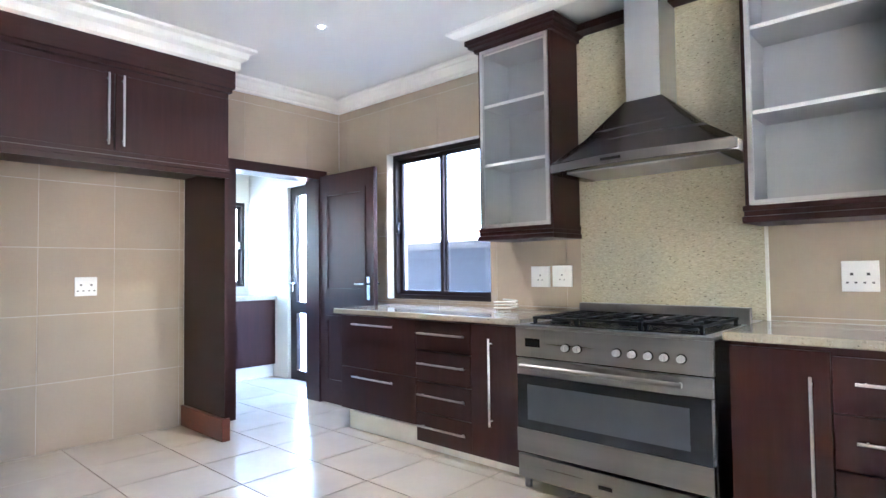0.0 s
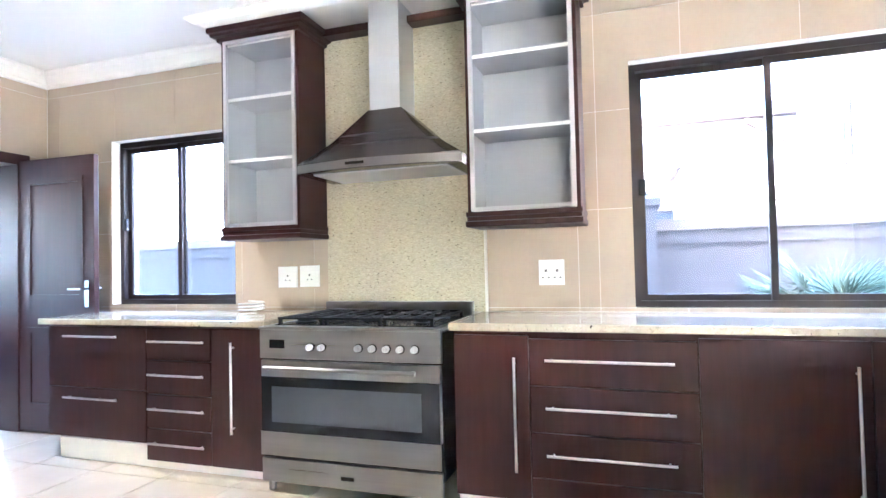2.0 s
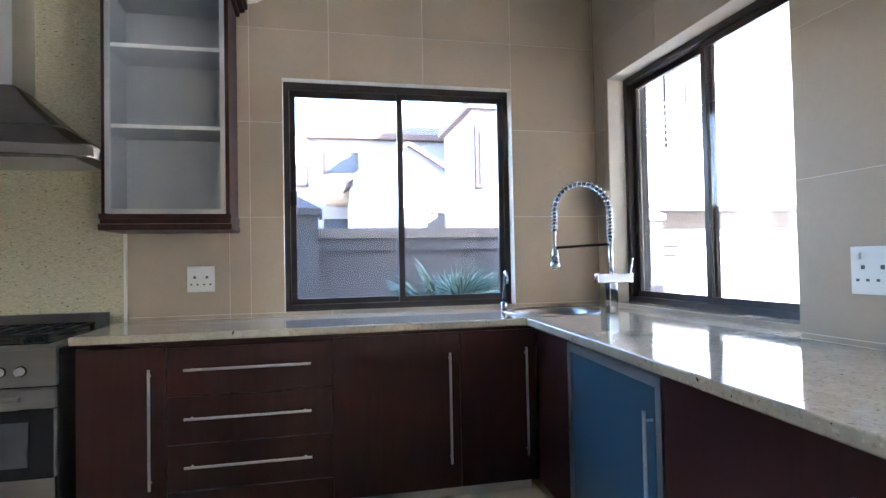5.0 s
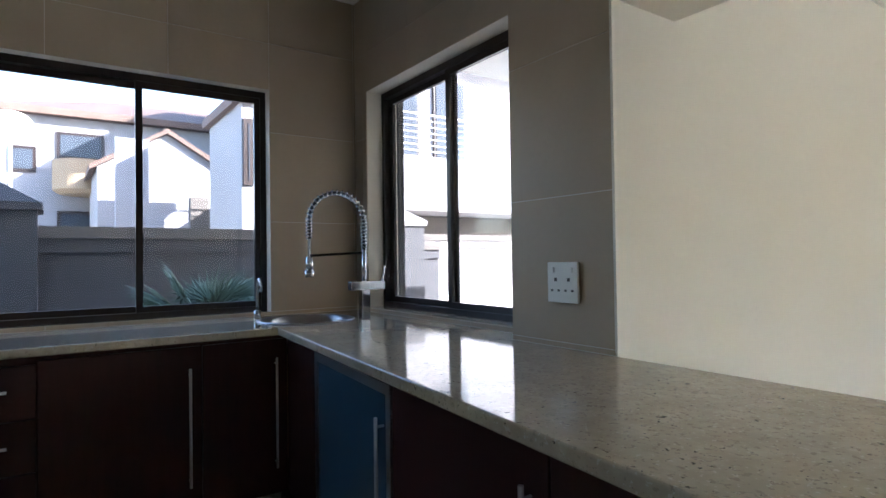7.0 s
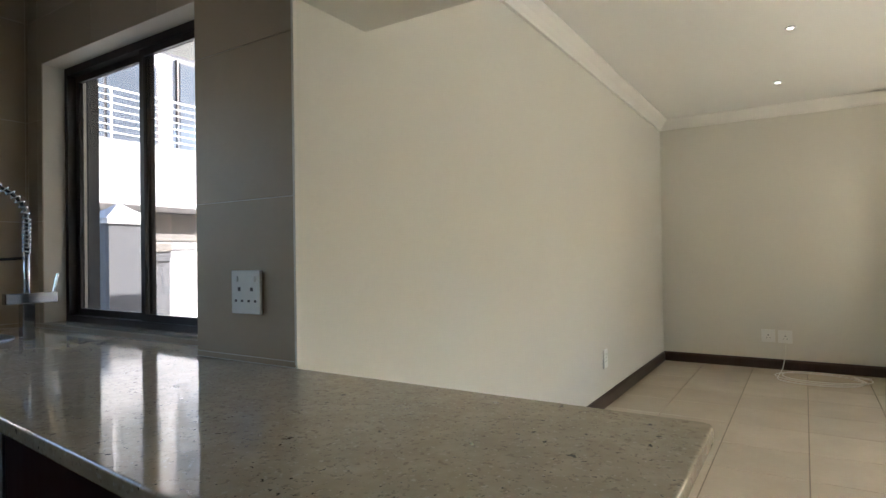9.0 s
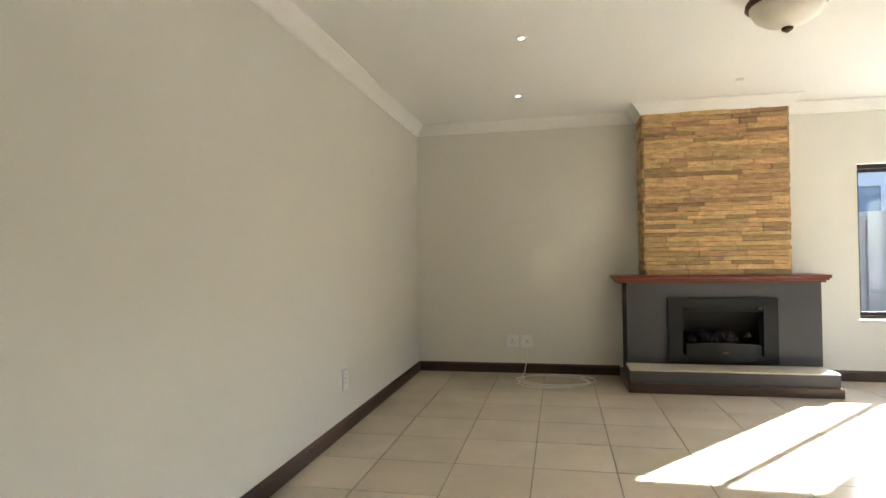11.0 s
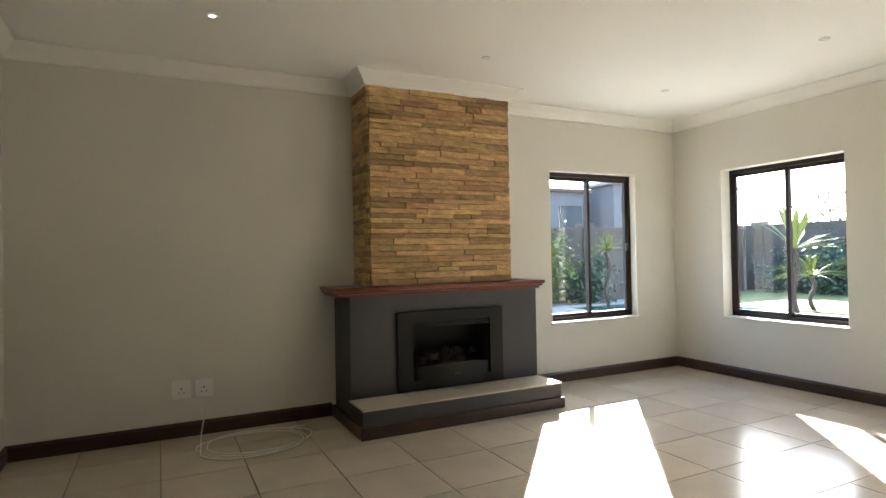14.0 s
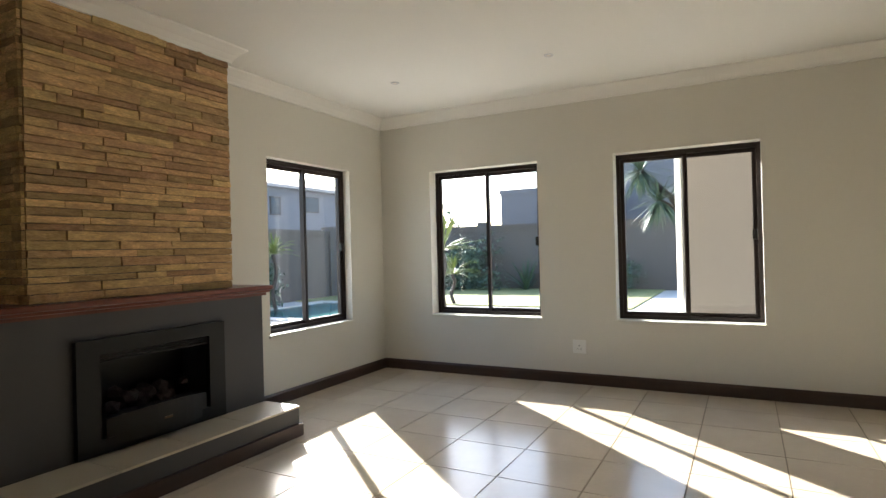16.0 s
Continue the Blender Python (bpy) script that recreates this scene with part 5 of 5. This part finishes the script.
for side in (-1, 1):
    f = bmesh.new()
    lean_z = (EAVE - APEX) / GH
    ring = [(0.0, APEX + 0.01), (side * (GH + 0.16), APEX + 0.01 + lean_z * (GH + 0.16)), (side * (GH + 0.16), APEX + 0.12 + lean_z * (GH + 0.16)), (0.0, APEX + 0.12)]
    ends = [[f.verts.new((x, GY + u, z)) for u, z in ring] for x in (14.86, 18.0)]
    f.faces.new(ends[0])
    f.faces.new(ends[1][::-1])
    for k in range(4):
        f.faces.new((ends[0][k], ends[0][(k + 1) % 4], ends[1][(k + 1) % 4], ends[1][k]))
    bmesh.ops.recalc_face_normals(f, faces=f.faces)
    part("roof_slope", f, ROOF, out)
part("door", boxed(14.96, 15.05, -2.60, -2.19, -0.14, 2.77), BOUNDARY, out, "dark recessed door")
house((11.7, -3.13, -0.14), (2.4, 1.9, 4.15), WHITEHOUSE, 0.5, "white rendered side wing with a tall window", (("W", 0.84, 2.75, 0.06, 1.05),), over=0.12)
bal = thing("round_balcony", (17.5, -0.17, 3.0), "round beige balcony beside a white screen wall", "balcony")
part("parapet", lathe(bmesh.new(), (17.9, -0.17, 3.0), [(0.55, 0), (0.70, 0.10), (0.70, 0.86), (0.64, 0.86)], 32), TANHOUSE, bal)
part("screen_wall", boxed(12.75, 12.95, -1.018, -0.447, -0.14, 3.62), WHITEHOUSE, bal)
dishy = thing("satellite_dish", (9.0, 0.97, -0.14), "white satellite dish on a mast", "satellite dish")
f = lathe(bmesh.new(), (0, 0, 0), [(0.02, 0.0), (0.13, 0.02), (0.24, 0.07), (0.235, 0.08), (0.13, 0.03), (0.02, 0.015)], 24)
bmesh.ops.rotate(f, verts=f.verts, matrix=Matrix.Rotation(radians(-65), 3, "Y"))
bmesh.ops.translate(f, verts=f.verts, vec=(9.0, 0.97, 2.86))
part("reflector", f, WHITEPLASTIC, dishy, smooth=True)
part("mast", rod(bmesh.new(), (9.05, 0.97, -0.14), (9.05, 0.97, 2.86), 0.02), ALU, dishy)
# south-east neighbour with a balcony
nb = thing("balcony_house", (14.5, -8.5, -0.14), "white neighbour house with a railed balcony", "house")
part("wall", boxed(13.6, 19.0, -14.5, -4.4, -0.14, 6.9), WHITEHOUSE, nb)
part("balcony_front", boxed(12.0, 13.6, -13.0, -4.4, 2.40, 3.72), WHITEHOUSE, nb)
part("roof", boxed(12.9, 19.4, -15.0, -4.0, 6.9, 7.05), ROOF, nb)
# Flat sheet before the wall; its dark colour is the carport's shade.
part("carport_recess", boxed(13.4, 13.59, -14.4, -4.5, -0.1, 2.38), BOUNDARY, nb, "dark sheet for the shade in the carport opening")
for a, b, top in ((-7.75, -5.2, 6.0), (-9.35, -8.25, 6.3)):
    win = part("window", boxed(13.52, 13.62, a, b, 3.73, top), FRAME, nb)
    m = (a + b) / 2
    part("pane", boxed(13.50, 13.60, a + 0.07, m - 0.03, 3.82, top - 0.08), SHADEGLASS, win)
    part("pane", boxed(13.50, 13.60, m + 0.03, b - 0.07, 3.82, top - 0.08), SHADEGLASS, win)
for k in range(7):
    part("rail", rod(bmesh.new(), (12.06, -8.25, 3.86 + 0.15 * k), (12.06, -4.4, 3.86 + 0.15 * k), 0.011 if k < 6 else 0.022, 8), WHITEPLASTIC, nb)
for k in range(4):
    part("post", rod(bmesh.new(), (12.06, -8.25 + k * 1.2, 3.72), (12.06, -8.25 + k * 1.2, 4.76), 0.022, 8), WHITEPLASTIC, nb)
# garden side neighbours
house((-18.2, -34.0, -0.14), (10.0, 8.0, 5.2), GREYHOUSE, 1.6, "grey rendered two-storey house beyond the garden wall", (("N", -4.0, 3.0, 1.6, 1.3), ("N", 0.5, 3.0, 1.6, 1.3), ("N", 4.5, 3.0, 1.4, 1.3), ("N", -1.5, 0.8, 2.2, 1.2)))
house((-30.5, -33.0, -0.14), (11.4, 8.0, 5.7), GREYHOUSE, 1.5, "grey rendered house with a pale hipped roof", (("N", 1.2, 4.3, 1.3, 0.95), ("N", 4.6, 4.0, 0.8, 1.05), ("N", -2.2, 4.3, 1.3, 0.95)), roof=PALEROOF)
house((-23.5, -9.75, -0.14), (6.0, 3.75, 3.6), GREYHOUSE, 0.2, "plain grey flat-roofed neighbour house", (("E", 1.2, 2.4, 0.5, 0.5),), over=0.04, roof=GREYHOUSE)
house((-27.5, -2.6, -0.14), (6.0, 10.2, 6.0), GREYHOUSE, 0.2, "tall grey flat-roofed neighbour house", (("E", 2.8, 3.4, 1.0, 1.2),), over=0.05, roof=GREYHOUSE)

# ---- tiles ----
wall_tiles(wall_alcove, "y", 5.45, -1, 0.9, 2.476, 0, 1.95, 0.457, 0.45, 1.526, 0.0, ())
wall_tiles(wall_north, "y", 5.29, -1, 2.505, 3.855, 2.087, H - 0.1, 0.60, 0.54, 2.30, 1.49, ())
wall_tiles(wall_north, "y", 5.29, -1, 3.70, 3.855, 0, 2.087, 0.60, 0.54, 2.30, 1.49, ())
wall_tiles(wall_east, "x", 3.86, -1, -1.13, 1.05, CT, HIGH - 0.001, 0.57, 0.553, 0.595, 1.466, (W2,))
wall_tiles(wall_east, "x", 3.86, -1, 1.05, 1.697, CT, H - 0.001, 0.57, 0.553, 0.595, 1.466, ())
wall_tiles(wall_east, "x", 3.86, -1, 2.765, 5.285, CT, H - 0.1, 0.57, 0.553, 0.595, 1.466, (W1,))
wall_tiles(wall_sink, "y", -1.13, 1, 2.13, 3.853, CT, HIGH - 0.001, 0.57, 0.553, 2.60, 1.466, (W3,))
wall_tiles(wall_pier, "y", -0.99, 1, 1.615, 2.13, CT, HIGH - 0.001, 0.70, 0.54, 1.55, 1.45, ())
TW = 0.485
tile_mesh = mesh_of("tile", boxed(-TW / 2 + 0.0035, TW / 2 - 0.0035, -TW / 2 + 0.0035, TW / 2 - 0.0035, -0.008, 0.0), FLOORTILE)
far = bmesh.new()
for i in range(-11, 9):
    for j in range(-5, 27):
        x, y = 0.215 + (i + 0.5) * TW, -4.79 + (j + 0.5) * TW
        if not (-4.86 < x < 4.05 and -6.9 < y < 7.4):
            continue
        living = y < -1.2 and x < 1.75
        kitchen = 1.0 < x < 3.4 and 1.5 < y < 6.5
        if living or kitchen:
            t = new("tile", tile_mesh)
            t.parent = floor
            t.location = (x, y, 0.006)
        else:
            box(far, x - TW / 2 + 0.0025, x + TW / 2 - 0.0025, y - TW / 2 + 0.0025, y + TW / 2 - 0.0025, -0.008, 0.0)
rest = part("floor_tiles", far, FLOORTILE, floor)
tagged(rest, kind="stuff")
